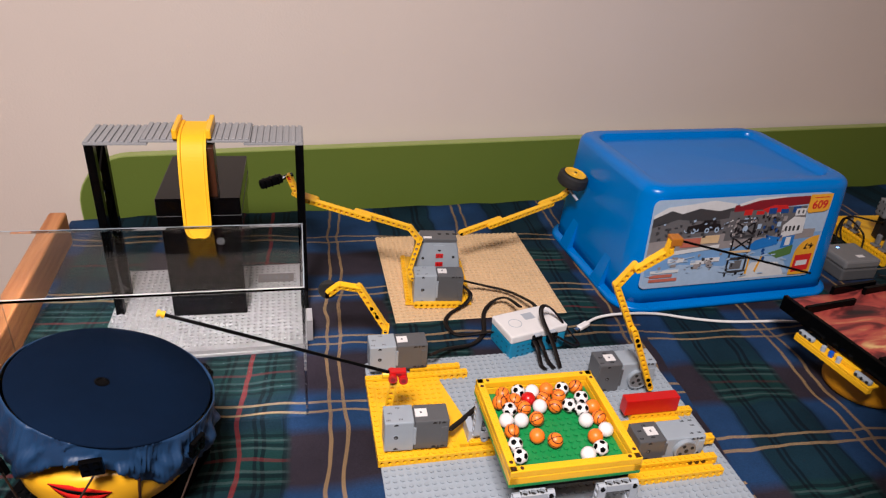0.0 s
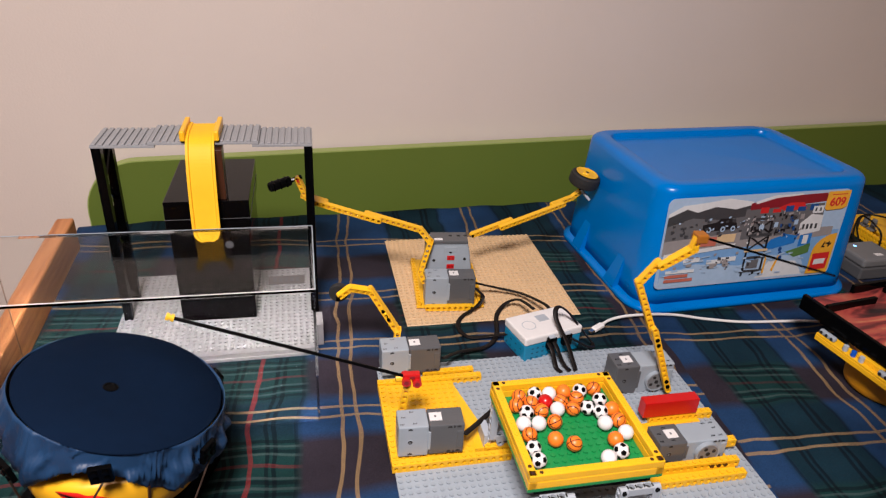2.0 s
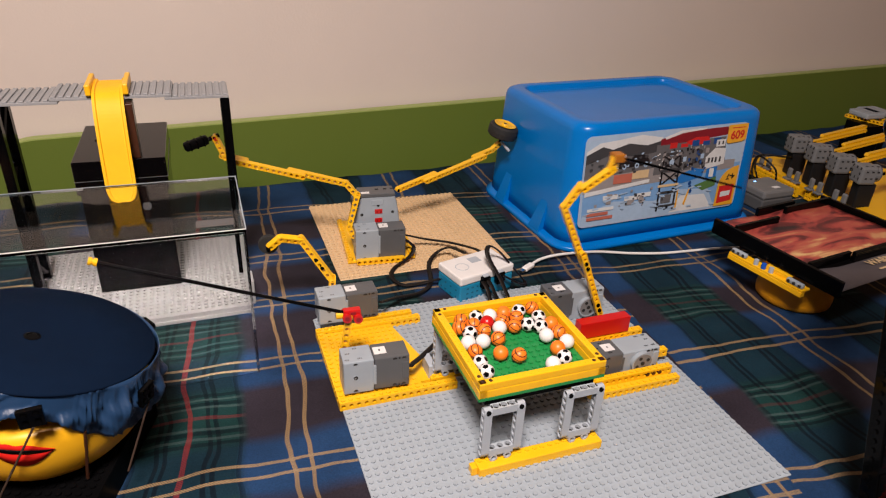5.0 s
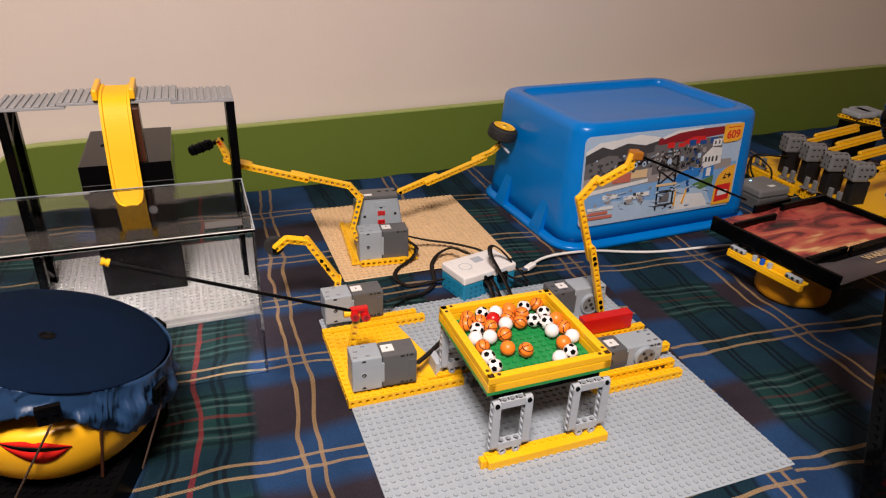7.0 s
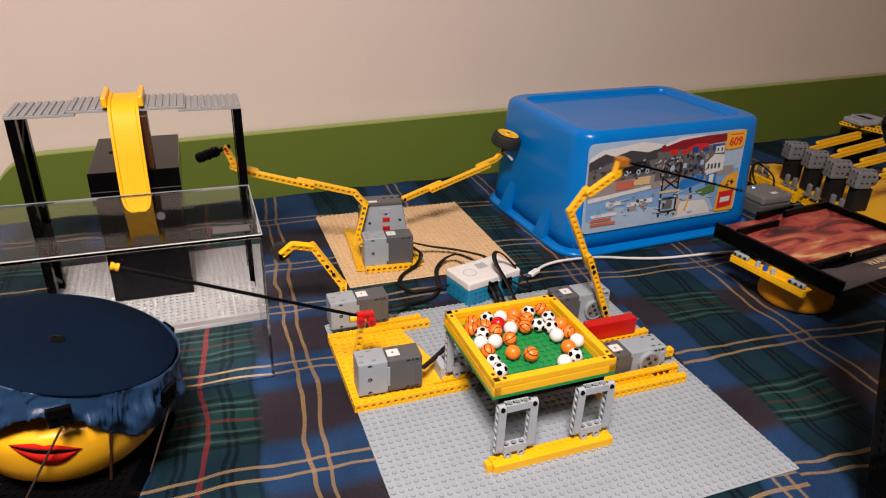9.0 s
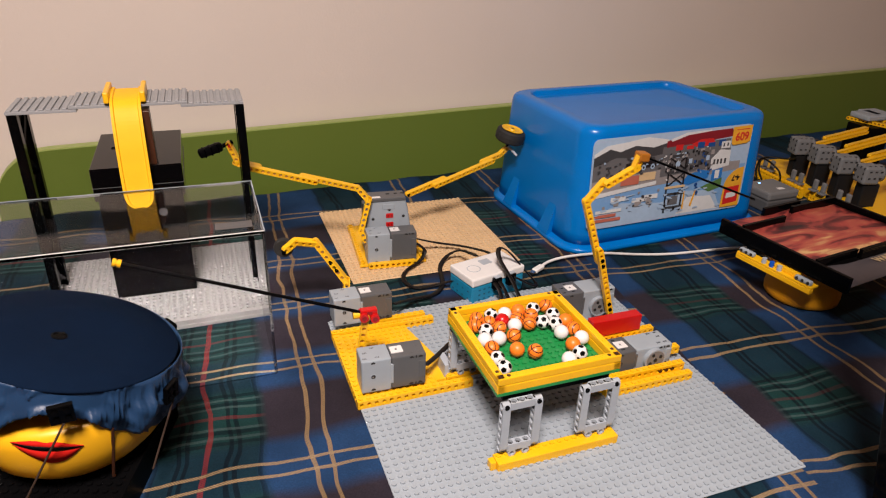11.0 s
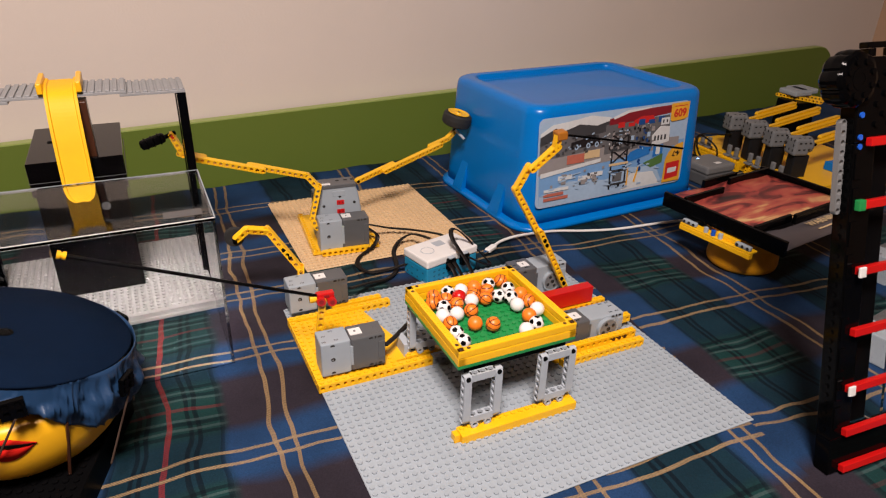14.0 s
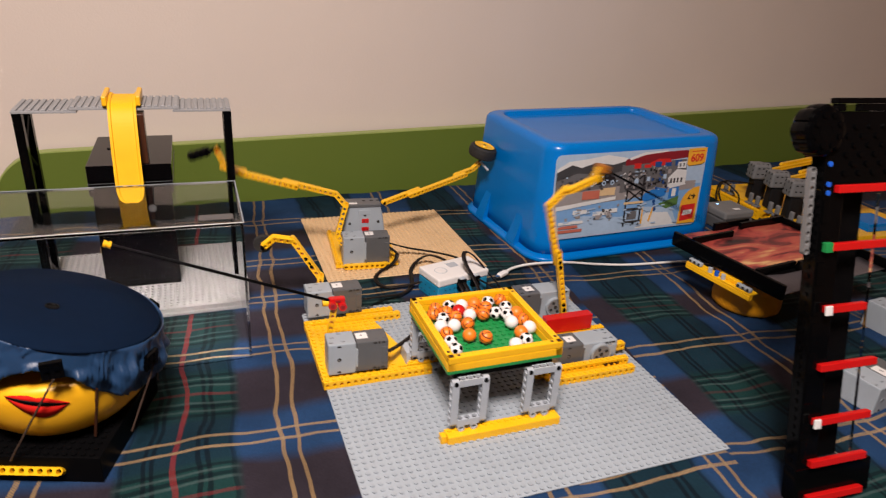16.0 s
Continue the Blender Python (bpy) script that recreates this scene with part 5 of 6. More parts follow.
bm = cyl(B(), LH2 - EL + Vector((0.004, 0.0, 0.004)), LH2 - EL + Vector((-0.012, -0.004, -0.001)), 0.0030, 10)
part("handle_neck", bm, BLACK, left_arm, "black neck")
a0, a1 = LH2 - EL + Vector((-0.010, -0.003, 0.0)), LH2 - EL + Vector((-0.040, -0.014, -0.0065))
bm = box(B(), 0, 0.033, -0.0055, 0.0055, -0.0062, 0.0062, 0.0035)
bmesh.ops.transform(bm, matrix=seg_matrix(a0, a1, (0, 1, 0.2)), verts=bm.verts[:])
part("handle", bm, BLACKM, left_arm, "black rounded handle")
for k in range(3):
    bm = box(B(), 0.006 + k * 0.009, 0.009 + k * 0.009, -0.0060, 0.0060, -0.0066, 0.0066, 0.002)
    bmesh.ops.transform(bm, matrix=seg_matrix(a0, a1, (0, 1, 0.2)), verts=bm.verts[:])
    part("handle_rib", bm, BLACK, left_arm)

RS = Vector((0.044, 0.500, 0.0700))
RW = Vector((0.220, 0.566, 0.1010))
RT = Vector((0.231, 0.566, 0.1110))
right_arm = limb("right_waving_arm", RS, None, (-0.3, 1, 0.1), "long yellow perforated arm carrying a rubber wheel",
                 [(RS, along(RS, RW, 0.38), 0, 0), (along(RS, RW, 0.25), along(RS, RW, 0.90), -0.0078, 0), (along(RS, RW, 0.80), RW, 0, 0), (RW, RT, 0, 0)])


def wheel(parent, c):
    m = Matrix.Translation(c) @ pose(0, 0, 0, 7, 12, 0)
    prof = [(0.0150, -0.0100), (0.0215, -0.0100), (0.0240, -0.0075), (0.0248, 0.0), (0.0240, 0.0075), (0.0215, 0.0100), (0.0150, 0.0100)]
    w = part("wheel", lathe(B(), [(0.0145, -0.0095), (0.0145, 0.0095)], 32), YELLOW, parent)
    w.matrix_basis = m
    part("tyre", lathe(B(), prof, 40), RUBBER, w, "black rubber tyre", smooth=False)
    bm = B()
    lathe(bm, [(0.0165, 0.0100), (0.0185, 0.0118), (0.0170, 0.0124), (0.0140, 0.0108), (0.0060, 0.0104), (0.0050, 0.0124), (0.001, 0.0124)], 32)
    part("rim", bm, YELLOW, w, "yellow wheel rim", smooth=False)
    part("hub_hole", cyl(B(), (0, 0, 0.0115), (0, 0, 0.0128), 0.0026, 10), HOLE, w)


wheel(right_arm, Vector((0.236, 0.563, 0.1350)) - RS)
part("axle", cyl(B(), Vector((0.233, 0.562, 0.117)) - RS, Vector((0.245, 0.550, 0.103)) - RS, 0.0022, 8), LGREY, right_arm, "light grey axle")
part("axle", cyl(B(), RT - RS, Vector((0.239, 0.563, 0.134)) - RS, 0.0022, 8), BLACK, right_arm)
part("shoulder_pin", cyl(B(), Vector((0.0, -0.0046, 0.0)), Vector((0, 0.004, 0)), 0.0024, 10), BLACK, right_arm)


# ---------------------------------------------------------------- smart hub and cables
def smart_hub():
    t = thing("smart_hub", pose(0.0745, 0.2735, BED, 0, 0, 17), "white and teal programmable hub with cables plugged in", "hub")
    part("body", box(B(), 0, 0.087, 0, 0.052, 0.0, 0.0255, 0.002), TEAL, t, "teal lower half")
    top = part("top", box(B(), -0.0008, 0.0878, -0.0008, 0.0528, 0.0258, 0.0375, 0.0022), WHITE, t, "white upper half")
    part("button", ring(B(), (0.020, 0.026, 0.0374), (0, 0, 1), 0.0085, 0.0095, 0.001, 32), LGREY, top)
    part("button", ring(B(), (0.073, 0.034, 0.0374), (0, 0, 1), 0.0048, 0.0056, 0.001, 24), LGREY, top)
    part("sticker", box(B(), 0.038, 0.054, 0.028, 0.042, 0.0374, 0.0377), LGREY, top)
    for x in (0.012, 0.020, 0.028, 0.036):
        for z in (0.005, 0.012, 0.019):
            part("pin_hole", box(B(), x - 0.0018, x + 0.0018, -0.0003, 0.001, z - 0.0012, z + 0.0012, 0.0004, seg=1), GREENT, t, "dark teal socket")
    for y in (0.010, 0.022, 0.034, 0.044):
        for z in (0.006, 0.016):
            part("pin_hole", box(B(), -0.0003, 0.001, y - 0.0018, y + 0.0018, z - 0.0012, z + 0.0012, 0.0004, seg=1), GREENT, t, "dark teal socket")
    for x in (0.038, 0.062):
        plug = part("plug", box(B(), x - 0.0065, x + 0.0065, -0.0070, 0.003, 0.016, 0.0330, 0.0015), BLACK, t, "black cable plug")
        part("plug_latch", box(B(), x - 0.0045, x + 0.0045, -0.0062, 0.0010, 0.0332, 0.0352, 0.0006), LGREY, plug, "clear grey latch")
    return t


smart_hub()
C1 = [(0.037, 0.424, 0.03), (0.072, 0.433, 0.015), (0.108, 0.419, 0.012), (0.127, 0.372, 0.024), (0.128, 0.349, 0.03)]
C2 = [(0.033, 0.411, 0.03), (0.045, 0.403, 0.02), (0.037, 0.396, 0.008), (0.011, 0.377, 0.003), (0.002, 0.354, 0.002), (0.013, 0.33, 0.002), (0.045, 0.328, 0.004), (0.067, 0.316, 0.015)]
C3 = [(0.106, 0.35, 0.03), (0.096, 0.39, 0.02), (0.079, 0.397, 0.01), (0.062, 0.378, 0.003), (0.051, 0.33, 0.002), (0.03, 0.305, 0.003), (-0.006, 0.288, 0.01), (-0.035, 0.253, 0.028)]
C4 = [(-0.032, 0.12, 0.03), (-0.011, 0.145, 0.022), (0.01, 0.166, 0.02), (0.024, 0.179, 0.02)]
C5 = [(0.114, 0.279, 0.026), (0.117, 0.268, 0.020), (0.123, 0.258, 0.006), (0.128, 0.246, 0.004)]
C6 = [(0.136, 0.246, 0.004), (0.128, 0.268, 0.030), (0.117, 0.292, 0.054), (0.122, 0.305, 0.062), (0.138, 0.308, 0.052), (0.160, 0.300, 0.026), (0.176, 0.296, 0.006), (0.165, 0.286, 0.010), (0.138, 0.287, 0.026)]
C7 = [(0.106, 0.277, 0.026), (0.109, 0.266, 0.020), (0.112, 0.254, 0.005), (0.116, 0.244, 0.004)]
CW = [(0.197, 0.334, 0.006), (0.224, 0.352, 0.006), (0.261, 0.36, 0.006), (0.321, 0.364, 0.002), (0.373, 0.35, 0.001), (0.427, 0.339, 0.001), (0.509, 0.336, 0.001), (0.557, 0.329, 0.002)]



def cable(pts, label, flat=3.0, r=0.0011, material=CABLE):
    t = thing("cable", Matrix(), label, "cable", "cables")
    part("cord", ribbon(B(), pts, r, 8, flat), material, t, smooth=True)
    return t


for pts in (C1, C2, C3, C4, C5, C6, C7):
    cable(pts, "flat black motor cable looping over the plates")
usb = cable(CW, "white charging cable lying across the bedspread", 1.0, 0.0021, CABLEW)
bm = box(B(), -0.011, 0.010, -0.0045, 0.0045, -0.0028, 0.0028, 0.0015)
d = Vector(CW[0]) - Vector(CW[1])
bmesh.ops.transform(bm, matrix=seg_matrix(Vector(CW[0]), Vector(CW[0]) + Vector((d.x, d.y, 0)), Vector((-d.y, d.x, 0))), verts=bm.verts[:])
part("plug", bm, CABLEW, usb, "white plug")
bm = box(B(), 0.010, 0.018, -0.0032, 0.0032, -0.0014, 0.0014, 0.0005)
bmesh.ops.transform(bm, matrix=seg_matrix(Vector(CW[0]), Vector(CW[0]) + Vector((d.x, d.y, 0)), Vector((-d.y, d.x, 0))), verts=bm.verts[:])
part("plug_tip", bm, METAL, usb, "metal plug tip")


# ---------------------------------------------------------------- hook arm, drum stick, waving wand
def hook_arm():
    P = [(-0.094, 0.268, 0.026), (-0.089, 0.283, 0.050), (-0.1210, 0.300, 0.0985), (-0.146, 0.300, 0.1040), (-0.1610, 0.297, 0.0935)]
    t = thing("yellow_hook_arm", Matrix.Translation(P[0]), "yellow bent liftarm rising hook-like from a motor", "toy arm", "robot arms")
    o = Vector(P[0])
    for p, q in zip(P, P[1:]):
        part("liftarm", link(Vector(p) - o, Vector(q) - o, (0.1, 1, 0.35)), YELLOW, t)
    part("pin", cyl(B(), Vector(P[4]) - o + Vector((0, -0.006, 0)), Vector(P[4]) - o + Vector((0, 0.006, 0)), 0.0025, 12), BLACK, t, "black pin")
    part("end_wheel", lathe(B(), [(0.004, -0.004), (0.0112, -0.004), (0.0120, -0.002), (0.0120, 0.002), (0.0112, 0.004), (0.004, 0.004)], 28), RUBBER, t, "black rubber wheel behind the tip").matrix_basis = Matrix.Translation(Vector(P[4]) - o + Vector((0.001, 0.010, 0.0005))) @ pose(0, 0, 0, 90, 0, 0)
    for a in (0.35, 0.55):
        c = along(P[1], P[2], a) - o
        part("pin", cyl(B(), c + Vector((0, -0.005, -0.0015)), c + Vector((0, 0.004, 0.001)), 0.0024, 12), BLACK, t, "black pin")
    return t


hook_arm()


def drum_stick():
    base, red = Vector((-0.096, 0.155, 0.034)), Vector((-0.0895, 0.152, 0.0820))
    tip = Vector((-0.3165, 0.1425, 0.1765))
    t = thing("drum_stick", Matrix.Translation(base), "black axle drum stick with yellow tip in a red connector", "drum stick")
    part("liftarm", link((0, 0, 0), red - base, (0.2, 1, 0)), YELLOW, t)
    q = Vector((0.004, 0.0, 0.0)) + red - base
    for k, dx in enumerate((-0.0072, 0.0042)):
        c = q + Vector((dx, 0, 0.0012 * (1 - 2 * k)))
        part("connector", cyl(B(), c + Vector((0, -0.0075, -0.0015)), c + Vector((0, 0.0075, -0.0015)), 0.0048, 16), RED, t, "red connector")
        part("socket", cyl(B(), c + Vector((0, -0.0078, -0.0015)), c + Vector((0, -0.0070, -0.0015)), 0.0026, 12), REDHOLE, t, "dark socket in the connector")
    part("connector_bridge", box(B(), q.x - 0.0105, q.x + 0.0075, q.y - 0.004, q.y + 0.004, q.z - 0.0005, q.z + 0.0070, 0.001), RED, t, "red connector")
    part("connector_slot", box(B(), q.x - 0.0035, q.x + 0.0020, q.y - 0.0044, q.y - 0.0036, q.z + 0.0020, q.z + 0.0050), REDHOLE, t)
    part("yellow_bush", cyl(B(), q + Vector((-0.018, 0, 0.001)), q + Vector((-0.011, 0, 0.001)), 0.0040, 14), YELLOW, t, "yellow bush")
    part("axle", cyl(B(), q, tip - base, 0.0018, 10), BLACKM, t, "black axle")
    d = (tip - base - q).normalized()
    e = tip - base
    for s in (0.0, 0.0045):
        part("tip_bush", cyl(B(), e - d * s, e - d * (s + 0.0028), 0.0036, 14), YELLOW, t, "yellow bush tip")
    part("tip_core", cyl(B(), e, e - d * 0.0072, 0.0026, 12), YELLOW, t)
    return t


drum_stick()

WP = Vector((0.2270, 0.196, 0.0300))
CONN = mat("red_brown_plastic", (0.34, 0.12, 0.012), 0.4)
wand = thing("waving_wand_arm", Matrix.Translation(WP), "tall bent yellow arm on a motor swinging a black stick", "toy arm", "robot arms")
WPTS = [(0.2320, 0.190, 0.0140), (0.1985, 0.190, 0.0940), (0.1660, 0.190, 0.1610), (0.1850, 0.190, 0.1890), (0.2140, 0.190, 0.2060), (0.2180, 0.190, 0.2240)]
Q = [Vector(p) - WP for p in WPTS]
part("liftarm", link(Q[0], Q[1], (0, 1, 0), 0, 1), YELLOW, wand)
part("liftarm", link(along(Q[0], Q[1], 0.86), Q[2], (0, 1, 0), 0.0078), YELLOW, wand)
part("liftarm", link(Q[2], Q[3], (0, 1, 0), 0.0078), YELLOW, wand)
part("liftarm", link(along(Q[2], Q[3], 0.9), Q[4], (0, 1, 0), 0.0), YELLOW, wand)
part("liftarm", link(along(Q[3], Q[4], 0.35) + Vector((0.002, 0, -0.006)), Q[4] + Vector((0.002, 0, -0.004)), (0, 1, 0), 0.0078), YELLOW, wand)
part("liftarm", link(Q[4], Q[5], (0, 1, 0), 0.0), YELLOW, wand)
for a in (0.86, 0.95):
    c = along(Q[0], Q[1], a)
    part("pin", cyl(B(), c + Vector((0, -0.0045, 0)), c + Vector((0, 0.004, 0)), 0.0025, 12), BLACK, wand, "black pin")
for a in (0.08, 0.18):
    c = along(Q[0], Q[1], a)
    part("pin", cyl(B(), c + Vector((0, -0.0045, 0)), c + Vector((0, 0.004, 0)), 0.0025, 12), BLACK, wand, "black pin")
part("connector", box(B(), Q[5].x - 0.004, Q[5].x + 0.009, Q[5].y - 0.006, Q[5].y + 0.008, Q[5].z - 0.008, Q[5].z + 0.002, 0.0015), CONN, wand, "dark red-brown connector")
part("stick", cyl(B(), Q[5] + Vector((0.004, 0.002, -0.003)), Vector((0.398, 0.188, 0.1720)) - WP, 0.0014, 10), BLACKM, wand, "thin black stick")


# ---------------------------------------------------------------- the lava picture on its yellow dish
def lava_drum():
    t = thing("lava_picture_drum", pose(0.5005, 0.0940, 0.0, 0, 0, 10.5), "printed red lava picture in black borders on a yellow dish", "toy drum")
    # a round foot and a bowl that widens to one side
    dish = B()
    rows = []
    n = 64
    for rx, ry, cx, z in ((0.044, 0.044, 0.052, BED), (0.048, 0.048, 0.052, 0.001), (0.049, 0.049, 0.052, 0.008), (0.047, 0.047, 0.052, 0.032), (0.054, 0.052, 0.054, 0.037),
                          (0.064, 0.060, 0.063, 0.043), (0.074, 0.067, 0.072, 0.050), (0.080, 0.071, 0.078, 0.057), (0.082, 0.073, 0.080, 0.0655)):
        rows.append([dish.verts.new((cx + rx * math.cos(2 * math.pi * i / n), 0.088 + ry * math.sin(2 * math.pi * i / n), z)) for i in range(n)])
    for p, q in zip(rows, rows[1:]):
        for i in range(n):
            dish.faces.new((p[i], p[(i + 1) % n], q[(i + 1) % n], q[i]))
    dish.faces.new(rows[0][::-1])
    dish.faces.new(rows[-1])
    part("dish", dish, SHADEDY, t, "yellow round dish foot", smooth=True)
    part("deck", box(B(), 0.0, 0.228, 0.040, 0.198, 0.0660, 0.0695, 0.0004), BLACKM, t, "black plate under the picture")
    bm = B()
    n = 26
    rows = []
    for j in range(n + 1):
        rows.append([bm.verts.new((0.002 + 0.224 * i / n, 0.051 + 0.145 * j / n, 0.0712 + 0.0013 * math.sin(i * 0.5 + j * 0.23) * (j / n) + 0.0009)) for i in range(n + 1)])
    for j in range(n):
        for i in range(n):
            bm.faces.new((rows[j][i], rows[j][i + 1], rows[j + 1][i + 1], rows[j + 1][i]))
    sheet = part("picture", bm, LAVA, t, "printed lava picture", smooth=True)
    sd = sheet.modifiers.new("thickness", "SOLIDIFY")
    sd.thickness = 0.0003
    # the grey card bends down a little towards its front edge
    bm = B()
    n = 10
    rows = []
    for j in range(n + 1):
        y = 0.0480 * j / n
        rows.append([bm.verts.new((0.002 + 0.224 * i / n, y, 0.0700 - 0.0035 * (1 - j / n) ** 2 + 0.0012 * math.sin(3.4 * j / n + i * 0.3))) for i in range(n + 1)])
    for j in range(n):
        for i in range(n):
            bm.faces.new((rows[j][i], rows[j][i + 1], rows[j + 1][i + 1], rows[j + 1][i]))
    card = part("warning_card", bm, flat_mat("grey_card", (0.085, 0.075, 0.082)), t, "dark grey card strip with lettering", smooth=True)
    sd = card.modifiers.new("thickness", "SOLIDIFY")
    sd.thickness, sd.offset = 0.0006, -1
    edge = ribbon(B(), [Vector((0.0015, 0.0, 0.0672)), Vector((0.0015, 0.030, 0.0695)), Vector((0.0015, 0.064, 0.0713)), Vector((0.0015, 0.130, 0.0728)), Vector((0.0015, 0.195, 0.0722))], 0.0006, 6)
    part("paper_edge", edge, LGREY, t, "pale paper edge")
    c = bpy.data.curves.new("lettering", "FONT")
    c.body, c.size, c.align_x, c.align_y, c.extrude, c.offset = "WARNING", 0.016, "LEFT", "CENTER", 0.0001, 0.0003
    c.materials.append(PR["cream"])
    o = new("lettering", c)
    o.parent, o.matrix_basis = t, pose(0.092, 0.0275, 0.0720)
    part("lettering_line", box(B(), 0.096, 0.165, 0.0125, 0.0155, 0.0705, 0.0709), PR["cream"], t)
    for b in ((-0.006, 0.0, -0.001, 0.198, 0.0585, 0.0800), (0.0003, 0.088, 0.162, 0.167, 0.0700, 0.0820), (0.080, 0.160, 0.1925, 0.1980, 0.0700, 0.0830), (0.126, 0.228, 0.1800, 0.1855, 0.0702, 0.0830),
              (0.004, 0.086, 0.0485, 0.0540, 0.0690, 0.0800), (0.082, 0.228, 0.0410, 0.0465, 0.0690, 0.0830), (0.2285, 0.234, 0.0, 0.198, 0.060, 0.0800)):
        part("border", box(B(), *b, 0.0006), BLACK, t, "black border strip")
    part("side_plate", box(B(), -0.018, -0.0022, 0.036, 0.152, 0.0485, 0.0515, 0.0006), YELLOW, t, "yellow plate along the edge")
    part("side_beam", box(B(), -0.0185, -0.0110, 0.036, 0.152, 0.0415, 0.0483, 0.0006), YELLOW, t, "yellow beam along the edge")
    part("side_brick", box(B(), -0.012, -0.0062, 0.060, 0.096, 0.0517, 0.0580, 0.0006), YELLOW, t, "yellow brick")
    for y in (0.038, 0.126):
        pins = part("side_pins", box(B(), -0.0175, -0.0105, y, y + 0.024, 0.0517, 0.0585, 0.0022), GREY, t, "light grey connector")
        for k in range(3):
            part("pin_hole", cyl(B(), (-0.0178, y + 0.004 + k * 0.008, 0.0551), (-0.0170, y + 0.004 + k * 0.008, 0.0551), 0.0022, 10), HOLE, pins)
    for y in (0.086, 0.098, 0.110):
        part("short_pin", cyl(B(), (-0.0148, y, 0.0515), (-0.0148, y, 0.0590), 0.0032, 10), BLUEPIN if 0.09 < y < 0.1 else LGREY, t, "short pin")
    return t


lava_drum()


# ---------------------------------------------------------------- the far machine with four motors
def far_machine():
    t = thing("yellow_machine_base", pose(0.826, 0.335, 0.0, 0, 0, 1), "yellow beam base of a machine with a row of motors", "brick base")
    part("plate", box(B(), 0.0082, 0.26, 0.0, 0.300, BED, 0.0180, 0.0006), YELLOW, t)
    hole_brick(18, YELLOW, t, pose(0.008, 0.004, 0.0095, 0, 0, 90))
    hole_brick(18, YELLOW, t, pose(0.0078, 0.004, -0.0005, 0, 0, 90))
    hole_brick(18, YELLOW, t, pose(-0.0062, 0.155, 0.0098, 0, 0, 90))
    hole_brick(18, YELLOW, t, pose(-0.006, 0.155, 0.0, 0, 0, 90))
    part("floor_plate", box(B(), 0.02, 0.30, 0.3005, 0.345, BED, 0.0070, 0.0006), YELLOW, t)
    part("ramp", box(B(), 0.010, 0.12, 0.0, 0.050, 0.0182, 0.0215, 0.0006), YELLOW, t)
    part("blue_brick", box(B(), 0.125, 0.19, 0.02, 0.075, 0.0182, 0.034, 0.001), BLUE, t, "blue bricks")
    # mid grey on light grey brackets paints in the weaker light here
    br = None
    for y in (0.060, 0.115, 0.170, 0.245):
        for k in range(2):
            g = part("grey_bracket", box(B(), -0.004 + k * 0.001, 0.002 + k * 0.001, y + k * 0.020, y + 0.010 + k * 0.020, 0.0235, 0.043, 0.0025), GREYD, t, "light grey bracket")
            part("bracket_foot", box(B(), -0.008, 0.004, y + k * 0.020 - 0.002, y + 0.012 + k * 0.020, 0.0205, 0.0240, 0.0008), GREYD, t, "light grey bracket")
    return t


far_machine()


# far motor greys, lowered to paint in the light's fall-off
FARBODY = mat("sooty_grey_plastic", (0.012, 0.012, 0.013), 0.4, spec=0.2)
FARGREY = mat("worn_grey_plastic", (0.16, 0.165, 0.17), 0.42)


def far_motor(x, y, yaw=-12):
    t = thing("far_grey_motor", pose(x, y, 0.0145, 0, 0, yaw), "grey motor on a dark grey body turning a yellow beam", "motor", "row of far motors")
    part("body", box(B(), 0.008, 0.040, 0.006, 0.027, 0.0038, 0.0490, 0.003), FARBODY, t, "dark grey lower body")
    part("collar", ring(B(), (0.0385, 0.0165, 0.0665), (1, 0, 0), 0.0128, 0.0152, 0.002, 28), DGREY, t, "dark ring round the output")
    part("shell", box(B(), 0.0, 0.031, 0.001, 0.031, 0.0494, 0.0815, 0.004), FARGREY, t)
    part("drum", cyl(B(), (0.026, 0.0165, 0.0665), (0.0365, 0.0165, 0.0665), 0.0155, 28), FARGREY, t)
    disc = part("output_disc", cyl(B(), (0.0367, 0.0165, 0.0665), (0.0395, 0.0165, 0.0665), 0.0125, 24), GREY, t)
    part("shaft", cyl(B(), (0.0395, 0.0165, 0.0665), (0.050, 0.0165, 0.0665), 0.003, 10), TAN, t)
    for yy in (0.006, 0.016, 0.026):
        for z in (0.0595, 0.0685, 0.0775):
            if (yy, z) != (0.016, 0.0685):
                part("slot", box(B(), -0.0004, 0.0010, yy - 0.0012, yy + 0.0012, z - 0.0022, z + 0.0022), HOLE, t)
    for xx in (0.008, 0.018, 0.028):
        part("slot", box(B(), xx, xx + 0.004, 0.0004, 0.0016, 0.072, 0.0745), HOLE, t)
        part("slot", box(B(), xx, xx + 0.004, 0.0004, 0.0016, 0.060, 0.0625), HOLE, t)
        part("slot", box(B(), xx, xx + 0.004, 0.006, 0.0085, 0.0810, 0.0818), HOLE, t)
    return t


for x, y in ((0.832, 0.549), (0.829, 0.494), (0.827, 0.439), (0.828, 0.386)):
    far_motor(x, y)


def far_beam(p, q, label="yellow perforated beam driven by a far motor"):
    t = thing("far_yellow_beam", Matrix.Translation(p), label, "liftarm", "far beams")
    d = Vector(q) - Vector(p)
    part("beam", link((0, 0, 0), d, (0, 1, 0)), YELLOW, t)
    part("beam", link(d * 0.25 + Vector((0, 0.008, 0.004)), d * 1.05 + Vector((0, 0.008, 0.004)), (0, 1, 0)), YELLOW, t)
    part("pin", cyl(B(), (0.004, -0.005, 0), (0.004, 0.005, 0), 0.003, 10), BLACK, t)


